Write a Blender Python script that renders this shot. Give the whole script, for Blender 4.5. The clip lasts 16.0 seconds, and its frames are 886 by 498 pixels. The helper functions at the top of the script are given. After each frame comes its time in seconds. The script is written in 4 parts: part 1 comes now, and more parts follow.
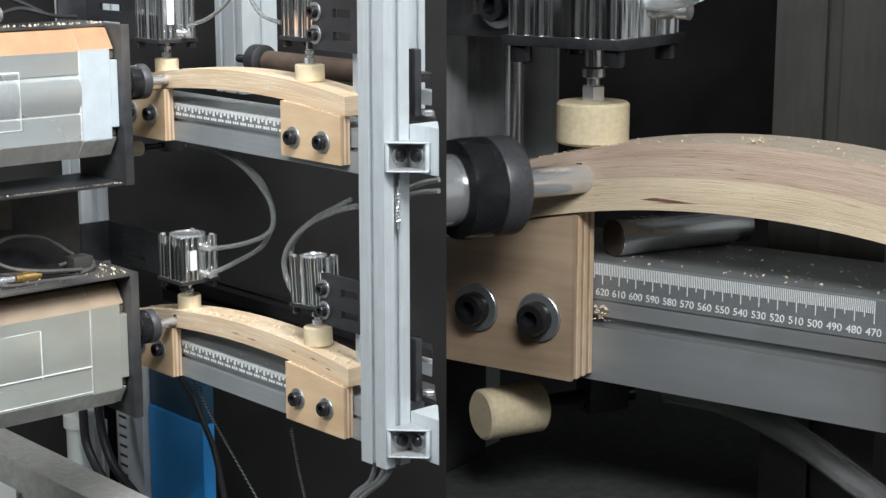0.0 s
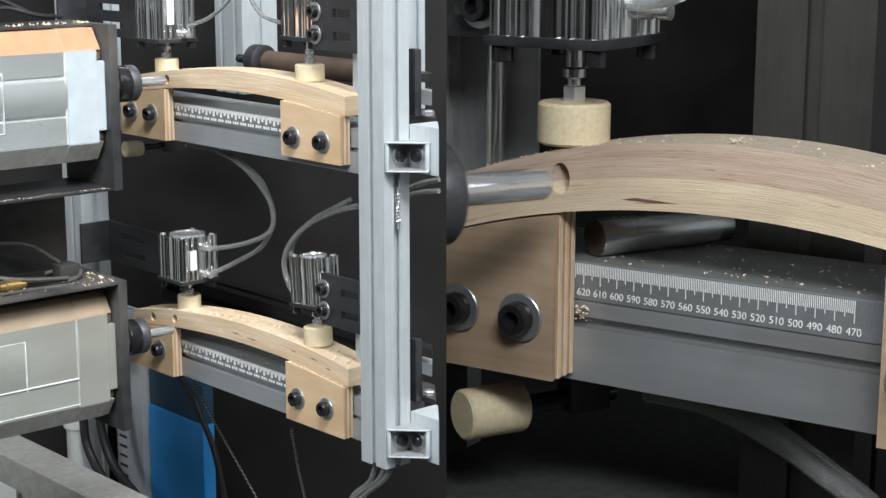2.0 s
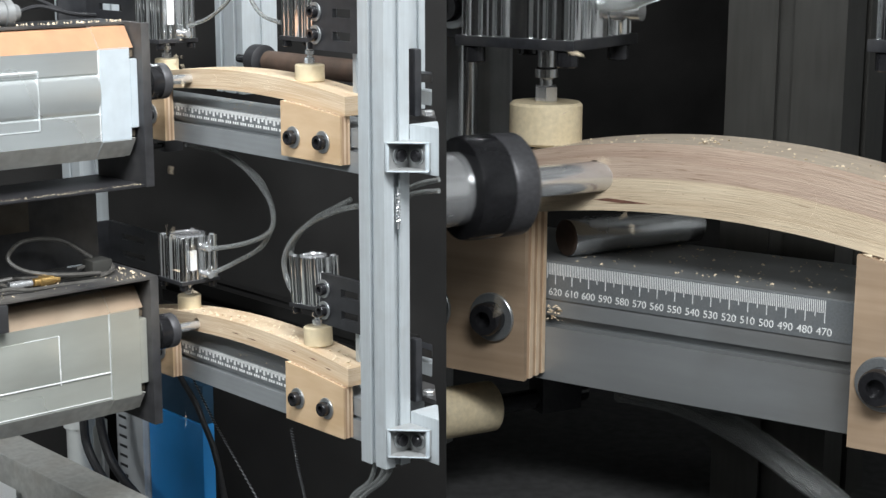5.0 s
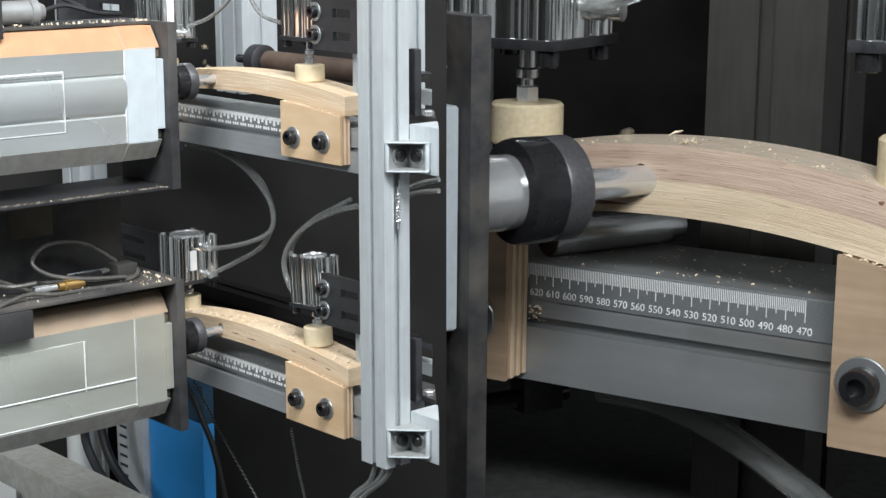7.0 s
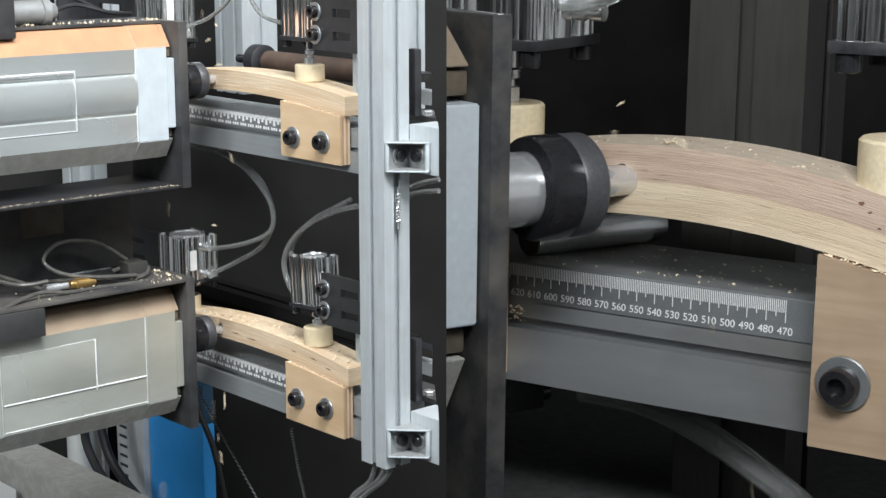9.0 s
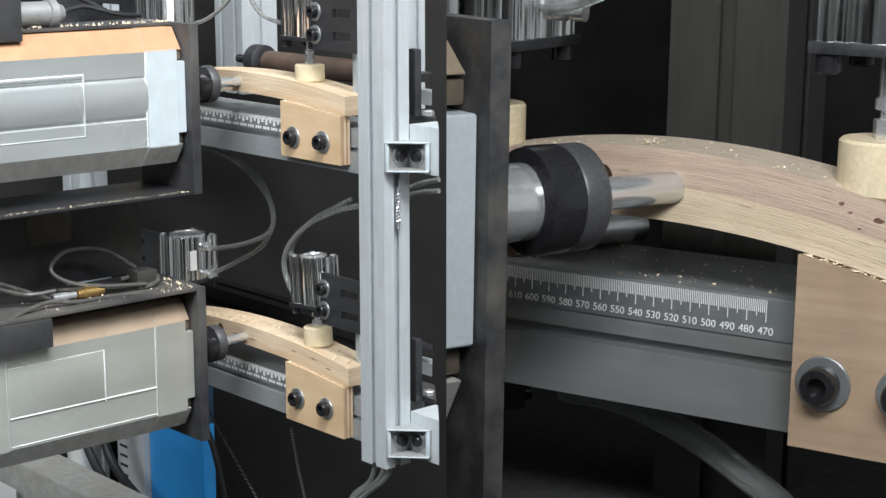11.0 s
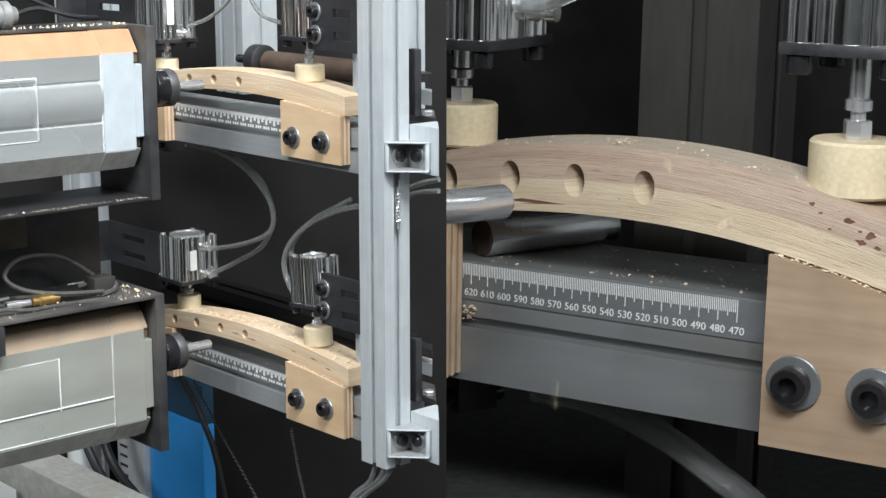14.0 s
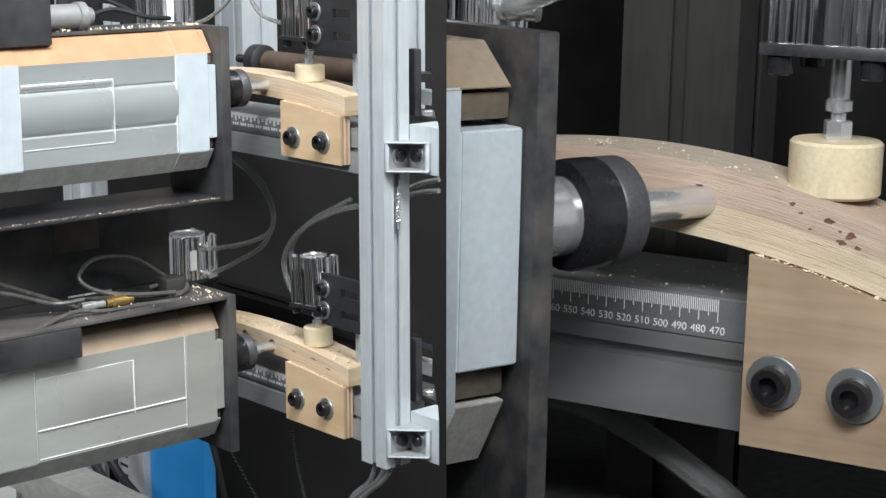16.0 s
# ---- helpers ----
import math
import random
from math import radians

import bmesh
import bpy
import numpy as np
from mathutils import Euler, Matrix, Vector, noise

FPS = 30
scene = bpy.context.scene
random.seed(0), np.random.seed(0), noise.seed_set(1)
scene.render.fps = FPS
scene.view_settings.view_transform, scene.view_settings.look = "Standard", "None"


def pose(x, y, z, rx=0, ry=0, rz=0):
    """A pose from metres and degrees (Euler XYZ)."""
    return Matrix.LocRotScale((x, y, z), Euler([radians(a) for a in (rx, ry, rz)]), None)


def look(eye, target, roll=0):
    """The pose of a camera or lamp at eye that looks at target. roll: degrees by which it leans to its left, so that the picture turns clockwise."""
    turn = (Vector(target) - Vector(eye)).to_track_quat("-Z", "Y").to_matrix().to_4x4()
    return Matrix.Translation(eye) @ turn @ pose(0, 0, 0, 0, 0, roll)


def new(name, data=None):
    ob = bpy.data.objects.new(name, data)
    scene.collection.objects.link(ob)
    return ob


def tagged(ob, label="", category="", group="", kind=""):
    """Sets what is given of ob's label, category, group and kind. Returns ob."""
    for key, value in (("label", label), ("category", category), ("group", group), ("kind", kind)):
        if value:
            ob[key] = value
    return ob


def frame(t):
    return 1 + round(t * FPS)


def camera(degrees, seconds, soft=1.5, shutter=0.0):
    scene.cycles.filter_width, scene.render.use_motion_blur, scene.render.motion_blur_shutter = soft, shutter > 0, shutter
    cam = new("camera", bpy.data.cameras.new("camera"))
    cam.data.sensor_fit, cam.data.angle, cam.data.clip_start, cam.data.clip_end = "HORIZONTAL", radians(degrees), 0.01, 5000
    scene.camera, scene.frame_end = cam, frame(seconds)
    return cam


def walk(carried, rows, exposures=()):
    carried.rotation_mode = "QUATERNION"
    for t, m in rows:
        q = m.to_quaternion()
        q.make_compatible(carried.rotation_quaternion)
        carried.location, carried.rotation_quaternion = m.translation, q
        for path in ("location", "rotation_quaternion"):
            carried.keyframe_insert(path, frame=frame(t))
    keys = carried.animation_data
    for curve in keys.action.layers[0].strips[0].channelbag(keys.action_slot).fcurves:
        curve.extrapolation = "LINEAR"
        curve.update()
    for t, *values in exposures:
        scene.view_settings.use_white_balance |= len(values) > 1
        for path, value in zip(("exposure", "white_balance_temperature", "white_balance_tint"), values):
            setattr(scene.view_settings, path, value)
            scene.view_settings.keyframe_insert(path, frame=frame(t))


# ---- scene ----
cam = camera(30, 16.0, soft=1.45, shutter=0.32)
EYE = Vector((0.0, 0.0, 1.5))
PITCH = radians(11.6)
AIM = EYE + Vector((0, math.cos(PITCH), -math.sin(PITCH)))
walk(cam, [(0.0, look(EYE, AIM)), (16.0, look(EYE, AIM))], exposures=[(0.0, 0.0), (16.0, 0.0)])

# ---- light ----
world = bpy.data.worlds.new("world")
scene.world = world
world.use_nodes = True
world.node_tree.nodes["Background"].inputs[0].default_value = (0.75, 0.8, 0.9, 1)
world.node_tree.nodes["Background"].inputs[1].default_value = 0.05


def area(name, eye, target, power, sx, sy, colour=(1, 0.96, 0.9)):
    lamp = bpy.data.lights.new(name, "AREA")
    lamp.shape, lamp.size, lamp.size_y = "RECTANGLE", sx, sy
    lamp.energy, lamp.color = power, colour
    ob = new(name, lamp)
    ob.matrix_world = look(eye, target)
    return ob


area("unseen_lamp", (-1.3, -0.2, 2.6), (-0.4, 2.2, 1.1), 55, 0.9, 0.6, (0.93, 0.97, 1))
# Fill from the right, added to brighten the rigs; no such lamp known.
area("unseen_lamp", (1.2, 0.0, 2.9), (-0.3, 2.4, 1.0), 30, 1.4, 0.5, (0.92, 0.97, 1))
# Unseen fill lamp, added to brighten the second bench.
area("bench_fill_lamp", (0.3, 0.6, 3.1), (0.8, 3.9, 0.8), 132, 1.6, 0.6, (0.95, 0.975, 1))

# ---- materials ----


def mat(name, base, rough=0.5, metal=0.0, vary=0.15, size=40.0, bump=0.0, stretch=(1, 1, 1), dirt=0.0, dirt_colour=(0.1, 0.08, 0.06), coat=0.0, gloss=0.5):
    """A painted, metal or plastic surface with fine grain and larger stains."""
    m = bpy.data.materials.new(name)
    m.use_nodes = True
    nt = m.node_tree
    b = nt.nodes["Principled BSDF"]
    b.inputs["Metallic"].default_value = metal
    b.inputs["Coat Weight"].default_value = coat
    b.inputs["Specular IOR Level"].default_value = gloss
    co = nt.nodes.new("ShaderNodeTexCoord")
    mp = nt.nodes.new("ShaderNodeMapping")
    mp.inputs["Scale"].default_value = stretch
    nt.links.new(co.outputs["Object"], mp.inputs["Vector"])
    n1 = nt.nodes.new("ShaderNodeTexNoise")
    n1.inputs["Scale"].default_value, n1.inputs["Detail"].default_value = size, 6
    n2 = nt.nodes.new("ShaderNodeTexNoise")
    n2.inputs["Scale"].default_value, n2.inputs["Detail"].default_value = size * 0.14, 4
    nt.links.new(mp.outputs[0], n1.inputs["Vector"])
    nt.links.new(co.outputs["Object"], n2.inputs["Vector"])
    ramp = nt.nodes.new("ShaderNodeValToRGB")
    ramp.color_ramp.elements[0].position, ramp.color_ramp.elements[1].position = 0.3, 0.7
    ramp.color_ramp.elements[0].color = (*[c * (1 - vary) for c in base], 1)
    ramp.color_ramp.elements[1].color = (*[min(1, c * (1 + vary)) for c in base], 1)
    nt.links.new(n1.outputs[0], ramp.inputs[0])
    mix = nt.nodes.new("ShaderNodeMix")
    mix.data_type = "RGBA"
    mr = nt.nodes.new("ShaderNodeMapRange")
    mr.inputs[1].default_value, mr.inputs[2].default_value = 0.45, 0.75
    mr.inputs[3].default_value, mr.inputs[4].default_value = 0.0, dirt
    nt.links.new(n2.outputs[0], mr.inputs[0])
    nt.links.new(mr.outputs[0], mix.inputs[0])
    nt.links.new(ramp.outputs[0], mix.inputs[6])
    mix.inputs[7].default_value = (*dirt_colour, 1)
    nt.links.new(mix.outputs[2], b.inputs["Base Color"])
    rr = nt.nodes.new("ShaderNodeMapRange")
    rr.inputs[3].default_value, rr.inputs[4].default_value = max(0.03, rough - 0.12), min(1, rough + 0.12)
    nt.links.new(n2.outputs[0], rr.inputs[0])
    nt.links.new(rr.outputs[0], b.inputs["Roughness"])
    if bump:
        bp = nt.nodes.new("ShaderNodeBump")
        bp.inputs["Strength"].default_value, bp.inputs["Distance"].default_value = bump, 0.001
        nt.links.new(n1.outputs[0], bp.inputs["Height"])
        nt.links.new(bp.outputs[0], b.inputs["Normal"])
    return m


def wood_mat(name, base, dark, layers, grain, bend=None, blotch=0.0):
    """Layered or grained timber: bands across z, fine fibres along x."""
    m = bpy.data.materials.new(name)
    m.use_nodes = True
    nt = m.node_tree
    b = nt.nodes["Principled BSDF"]
    b.inputs["Roughness"].default_value = 0.62
    co = nt.nodes.new("ShaderNodeTexCoord")
    source = co.outputs["Object"]
    if bend:
        # the layers follow the arch: z grows with the square of the way from its crown
        sep = nt.nodes.new("ShaderNodeSeparateXYZ")
        com = nt.nodes.new("ShaderNodeCombineXYZ")
        nt.links.new(source, sep.inputs[0])
        off, sq, div, put = [nt.nodes.new("ShaderNodeMath") for _ in range(4)]
        off.operation, off.inputs[1].default_value = "SUBTRACT", bend[0]
        sq.operation, sq.inputs[1].default_value = "POWER", 2.0
        ab = nt.nodes.new("ShaderNodeMath")
        ab.operation = "ABSOLUTE"
        div.operation, div.inputs[1].default_value = "DIVIDE", 2 * bend[1]
        put.operation = "ADD"
        nt.links.new(sep.outputs[0], off.inputs[0])
        nt.links.new(off.outputs[0], ab.inputs[0])
        nt.links.new(ab.outputs[0], sq.inputs[0])
        nt.links.new(sq.outputs[0], div.inputs[0])
        nt.links.new(div.outputs[0], put.inputs[0])
        nt.links.new(sep.outputs[2], put.inputs[1])
        nt.links.new(sep.outputs[0], com.inputs[0])
        nt.links.new(sep.outputs[1], com.inputs[1])
        nt.links.new(put.outputs[0], com.inputs[2])
        source = com.outputs[0]
    mp = nt.nodes.new("ShaderNodeMapping")
    mp.inputs["Scale"].default_value = grain
    nt.links.new(source, mp.inputs["Vector"])
    fib = nt.nodes.new("ShaderNodeTexNoise")
    fib.inputs["Scale"].default_value, fib.inputs["Detail"].default_value = 1.0, 8
    nt.links.new(mp.outputs[0], fib.inputs["Vector"])
    band = nt.nodes.new("ShaderNodeTexNoise")
    band.inputs["Scale"].default_value, band.inputs["Detail"].default_value = 1.0, 2
    mb = nt.nodes.new("ShaderNodeMapping")
    mb.inputs["Scale"].default_value = layers
    nt.links.new(source, mb.inputs["Vector"])
    nt.links.new(mb.outputs[0], band.inputs["Vector"])
    add = nt.nodes.new("ShaderNodeMath")
    add.operation = "ADD"
    half = nt.nodes.new("ShaderNodeMath")
    half.operation = "MULTIPLY"
    half.inputs[1].default_value = 0.5
    nt.links.new(fib.outputs[0], half.inputs[0])
    nt.links.new(half.outputs[0], add.inputs[0])
    half2 = nt.nodes.new("ShaderNodeMath")
    half2.operation = "MULTIPLY"
    half2.inputs[1].default_value = 0.5
    nt.links.new(band.outputs[0], half2.inputs[0])
    nt.links.new(half2.outputs[0], add.inputs[1])
    ramp = nt.nodes.new("ShaderNodeValToRGB")
    ramp.color_ramp.elements[0].position, ramp.color_ramp.elements[1].position = 0.40, 0.58
    ramp.color_ramp.elements[0].color, ramp.color_ramp.elements[1].color = (*dark, 1), (*base, 1)
    nt.links.new(add.outputs[0], ramp.inputs[0])
    spot_noise = nt.nodes.new("ShaderNodeTexNoise")
    spot_noise.inputs["Scale"].default_value, spot_noise.inputs["Detail"].default_value = 5.0, 3
    nt.links.new(source, spot_noise.inputs["Vector"])
    tone = nt.nodes.new("ShaderNodeMapRange")
    tone.inputs[1].default_value, tone.inputs[2].default_value = 0.35, 0.7
    tone.inputs[3].default_value, tone.inputs[4].default_value = 1.0, 1.0 - blotch
    nt.links.new(spot_noise.outputs[0], tone.inputs[0])
    hsv = nt.nodes.new("ShaderNodeHueSaturation")
    nt.links.new(tone.outputs[0], hsv.inputs["Value"])
    nt.links.new(ramp.outputs[0], hsv.inputs["Color"])
    nt.links.new(hsv.outputs[0], b.inputs["Base Color"])
    bp = nt.nodes.new("ShaderNodeBump")
    bp.inputs["Strength"].default_value, bp.inputs["Distance"].default_value = 0.45, 0.0012
    nt.links.new(fib.outputs[0], bp.inputs["Height"])
    nt.links.new(bp.outputs[0], b.inputs["Normal"])
    return m


def sawn_mat(name, lower, upper, seam):
    """Rough-sawn timber of the big arch: soft tone bands along the bend, fine pores, and torn specks."""
    m = bpy.data.materials.new(name)
    m.use_nodes = True
    nt = m.node_tree
    b = nt.nodes["Principled BSDF"]
    b.inputs["Roughness"].default_value = 0.7
    co = nt.nodes.new("ShaderNodeTexCoord")
    sep, com = nt.nodes.new("ShaderNodeSeparateXYZ"), nt.nodes.new("ShaderNodeCombineXYZ")
    nt.links.new(co.outputs["Object"], sep.inputs[0])

    def calc(kind, x, y):
        n = nt.nodes.new("ShaderNodeMath")
        n.operation = kind
        for i, q in enumerate((x, y)):
            if isinstance(q, float):
                n.inputs[i].default_value = q
            else:
                nt.links.new(q, n.inputs[i])
        return n.outputs[0]

    away = calc("SUBTRACT", sep.outputs[0], ARCH_BIG[0])
    lift = calc("DIVIDE", calc("MULTIPLY", away, away), 2 * ARCH_BIG[1])
    nt.links.new(sep.outputs[0], com.inputs[0])
    nt.links.new(sep.outputs[1], com.inputs[1])
    com_height = calc("ADD", lift, sep.outputs[2])
    nt.links.new(com_height, com.inputs[2])

    def grain(scale, detail=4, rough=0.55):
        mp, n = nt.nodes.new("ShaderNodeMapping"), nt.nodes.new("ShaderNodeTexNoise")
        mp.inputs["Scale"].default_value = scale
        n.inputs["Scale"].default_value, n.inputs["Detail"].default_value, n.inputs["Roughness"].default_value = 1.0, detail, rough
        nt.links.new(com.outputs[0], mp.inputs["Vector"])
        nt.links.new(mp.outputs[0], n.inputs["Vector"])
        return n.outputs[0]

    def ramp(value, lo, hi, a=0.0, z=1.0):
        n = nt.nodes.new("ShaderNodeMapRange")
        for i, q in enumerate((lo, hi, a, z)):
            n.inputs[i + 1].default_value = q
        nt.links.new(value, n.inputs[0])
        return n.outputs[0]

    def blend(amount, a, z):
        n = nt.nodes.new("ShaderNodeMix")
        n.data_type = "RGBA"
        nt.links.new(amount, n.inputs[0])
        for i, q in ((6, a), (7, z)):
            if isinstance(q, tuple):
                n.inputs[i].default_value = (*q, 1)
            else:
                nt.links.new(q, n.inputs[i])
        return n.outputs[2]

    wobble = calc("MULTIPLY", grain((2.5, 2, 12), 3), 0.014)
    layer = ramp(calc("ADD", com_height, wobble), seam + 0.004, seam + 0.009)
    bands = ramp(grain((1.6, 2, 60)), 0.36, 0.64)
    fine = grain((9, 14, 420), 6, 0.65)
    pores = ramp(grain((11, 30, 260), 5, 0.6), 0.61, 0.70, 0.0, 0.85)
    specks = ramp(grain((45, 60, 150), 4, 0.7), 0.64, 0.70, 0.0, 0.6)
    stain = ramp(grain((3.2, 3, 9), 3), 0.5, 0.72, 0.0, 0.5)
    tones = []
    for base, tone in (lower, upper):
        col = blend(bands, base, tone)
        col = blend(ramp(fine, 0.42, 0.62, 0.0, 0.45), col, tuple(q * 0.72 for q in tone))
        tones.append(blend(stain, col, tuple(q * 0.76 for q in tone)))
    col = blend(layer, tones[0], tones[1])
    col = blend(pores, col, (0.23, 0.15, 0.09))
    col = blend(specks, col, (0.25, 0.15, 0.095))
    nt.links.new(col, b.inputs["Base Color"])
    bp = nt.nodes.new("ShaderNodeBump")
    bp.inputs["Strength"].default_value, bp.inputs["Distance"].default_value = 0.5, 0.004
    nt.links.new(fine, bp.inputs["Height"])
    nt.links.new(bp.outputs[0], b.inputs["Normal"])
    return m


ARCH_SMALL, ARCH_BIG = (0.17, 1.5), (0.413, 2.15)
ALU = mat("anodised_aluminium", (0.50, 0.54, 0.56), 0.38, 0.35, 0.06, 300, 0.05, (1, 1, 0.05), 0.25, (0.35, 0.35, 0.34))
ALU_CAST = mat("cast_aluminium", (0.62, 0.66, 0.66), 0.27, 0.7, 0.10, 34, 0.05, (1, 0.12, 1), 0.45, (0.42, 0.40, 0.36))
ALU_PALE = mat("pale_machined_aluminium", (0.53, 0.59, 0.63), 0.4, 0.25, 0.06, 60, 0.05, (1, 1, 1), 0.3, (0.50, 0.53, 0.53))
ALU_OILY = mat("oily_cast_aluminium", (0.62, 0.65, 0.60), 0.27, 0.6, 0.12, 26, 0.04, (1, 0.25, 1), 0.6, (0.42, 0.40, 0.33))
TAN_DULL = mat("dusty_tan_metal", (0.27, 0.215, 0.155), 0.5, 0.15, 0.12, 40, 0.06, (1, 1, 1), 0.6, (0.30, 0.19, 0.115))
ALU_DUSTY = mat("dusty_aluminium", (0.50, 0.50, 0.47), 0.55, 0.2, 0.14, 90, 0.1, (1, 1, 1), 0.5, (0.36, 0.31, 0.25))
TAN = mat("varnished_tan_metal", (0.47, 0.25, 0.135), 0.42, 0.15, 0.10, 50, 0.05, (1, 1, 1), 0.5, (0.34, 0.22, 0.14))
# Aluminium darkened in colour; on the rear post this stands for weak light.
ALU_DARK = mat("darkened_grey_aluminium", (0.056, 0.055, 0.05), 0.45, 0.3, 0.12, 60, 0.05, (1, 1, 0.1), 0.4, (0.06, 0.06, 0.055))
ALU_MID = mat("brushed_grey_aluminium", (0.46, 0.47, 0.475), 0.4, 0.15, 0.08, 80, 0.04, (1, 1, 0.05), 0.4, (0.2, 0.2, 0.2))
RAIL = mat("rail_aluminium", (0.33, 0.35, 0.36), 0.36, 0.35, 0.06, 200, 0.04, (0.05, 1, 1), 0.3, (0.24, 0.25, 0.26))
# RAIL for the second bench: base darkened throughout, plus brown dust stains.
RAIL_DUSTY_DARK = mat("dusty_darker_rail_aluminium", (0.30, 0.315, 0.32), 0.36, 0.4, 0.10, 14, 0.04, (0.15, 1, 1), 0.75, (0.155, 0.14, 0.12))
RULER = mat("dark_ruler_strip", (0.26, 0.28, 0.29), 0.4, 0.5, 0.1, 200, 0.0, (1, 1, 1), 0.2, (0.35, 0.34, 0.32))
WHITE = mat("white_print", (0.82, 0.83, 0.82), 0.5, 0.0, 0.05, 400)
BLACK = mat("black_steel", (0.022, 0.023, 0.026), 0.42, 0.0, 0.3, 80, 0.08, (1, 1, 1), 0.35, (0.09, 0.085, 0.08))
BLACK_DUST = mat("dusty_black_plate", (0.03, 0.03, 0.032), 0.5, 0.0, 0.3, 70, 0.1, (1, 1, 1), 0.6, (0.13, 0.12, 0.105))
RUBBER = mat("black_rubber", (0.018, 0.018, 0.02), 0.5, 0.0, 0.25, 120, 0.05)
GLOSS = mat("black_oxide_steel", (0.02, 0.02, 0.022), 0.15, 0.2, 0.2, 120)
COLLAR = mat("worn_grey_collar", (0.065, 0.065, 0.07), 0.42, 0.2, 0.2, 120, 0.05)
STEEL = mat("bright_steel", (0.70, 0.71, 0.72), 0.22, 0.75, 0.05, 200)
CHROME = mat("polished_cylinder", (0.86, 0.87, 0.88), 0.13, 1.0, 0.04, 100)
WASHER = mat("zinc_washer", (0.42, 0.44, 0.45), 0.35, 0.8, 0.1, 200)
PAD = mat("cream_rubber_pad", (0.66, 0.56, 0.38), 0.6, 0.0, 0.10, 90, 0.1, (1, 1, 1), 0.3, (0.50, 0.38, 0.20))
HOSE_DUSTY = mat("dusty_grey_hose", (0.075, 0.072, 0.066), 0.3, 0.0, 0.3, 120, 0.05, (1, 1, 1), 0.5, (0.06, 0.055, 0.05))
CAST = mat("die_cast_grey", (0.36, 0.37, 0.37), 0.35, 0.45, 0.1, 90, 0.08, (1, 1, 1), 0.4, (0.22, 0.22, 0.21))
BAR = mat("ground_steel_bar", (0.55, 0.56, 0.57), 0.24, 0.9, 0.1, 90, 0.0, (1, 0.1, 1), 0.2, (0.25, 0.24, 0.23))
# Two pale tones that paint the reflections along the housing's edge lines.
EDGE = mat("machined_edge_highlight", (0.83, 0.85, 0.86), 0.35, 0.2, 0.2, 60, 0.0, (1, 1, 1), 0.4, (0.55, 0.56, 0.55))
EDGE_DIM = mat("machined_edge_faint_highlight", (0.66, 0.69, 0.70), 0.4, 0.3, 0.2, 60, 0.0, (1, 1, 1), 0.5, (0.5, 0.51, 0.5))
DUST_DARK = mat("dark_dusty_metal", (0.10, 0.085, 0.065), 0.5, 0.2, 0.2, 50, 0.08, (1, 1, 1), 0.5, (0.22, 0.16, 0.10))
BRASS = mat("brass", (0.65, 0.42, 0.16), 0.3, 0.9, 0.1, 200)
BLUE = mat("blue_paint", (0.03, 0.34, 0.84), 0.42, 0.0, 0.05, 20, 0.0, (1, 1, 1), 0.25, (0.02, 0.22, 0.52))
# Darker blue puts the shadow on the cabinet's upper part into its colour.
BLUE_SHADED = mat("shadowed_blue_paint", (0.02, 0.07, 0.13), 0.5, 0.0, 0.05, 20, 0.0, (1, 1, 1), 0.3, (0.015, 0.04, 0.07))
GREY = mat("grey_paint", (0.30, 0.31, 0.31), 0.55, 0.0, 0.06, 40, 0.0, (1, 1, 1), 0.3, (0.2, 0.2, 0.2))
PALE_GREY = mat("pale_grey_paint", (0.52, 0.54, 0.55), 0.5, 0.0, 0.06, 40, 0.0, (1, 1, 1), 0.3, (0.38, 0.38, 0.38))
OFFWHITE = mat("off_white_paint", (0.62, 0.64, 0.62), 0.55, 0.0, 0.05, 30, 0.0, (1, 1, 1), 0.3, (0.45, 0.45, 0.43))
DARK = mat("dark_panel", (0.0155, 0.015, 0.0145), 0.8, 0.0, 0.3, 6, 0.0, gloss=0.12)
BROWN = mat("rusty_brown_tube", (0.07, 0.045, 0.032), 0.6, 0.0, 0.3, 40, 0.1)
FLOOR = mat("dark_concrete", (0.05, 0.05, 0.05), 0.8, 0.0, 0.3, 30, 0.2)
# Pale, so that the unseen shell throws light back onto the metals.
WALL = mat("pale_bounce_wall", (0.62, 0.63, 0.62), 0.8, 0.0, 0.15, 6)
CHIP = mat("wood_chip", (0.74, 0.62, 0.45), 0.8, 0.0, 0.2, 200)
BEECH = wood_mat("glued_beech", (0.72, 0.57, 0.40), (0.60, 0.43, 0.27), (6, 8, 150), (20, 60, 900), ARCH_SMALL, 0.12)
BEECH_BIG = sawn_mat("rough_sawn_beech", ((0.69, 0.58, 0.42), (0.59, 0.465, 0.32)), ((0.55, 0.43, 0.335), (0.455, 0.33, 0.25)), 0.092)
PLY_FACE = wood_mat("plywood_face", (0.60, 0.44, 0.28), (0.52, 0.36, 0.21), (4, 4, 9), (14, 60, 60))
# PLY_FACE in a darker, greyer tone for the second bench's blocks.
PLY_FACE_BIG = wood_mat("darker_plywood_face", (0.43, 0.315, 0.215), (0.34, 0.24, 0.155), (0.8, 1, 3.0), (3, 14, 42), None, 0.25)
PLY_PALE = wood_mat("pale_ply", (0.72, 0.57, 0.41), (0.60, 0.44, 0.29), (3, 3, 3), (20, 60, 20))
PLY_BROWN = wood_mat("brown_ply", (0.50, 0.34, 0.22), (0.38, 0.24, 0.15), (3, 3, 3), (20, 60, 20))
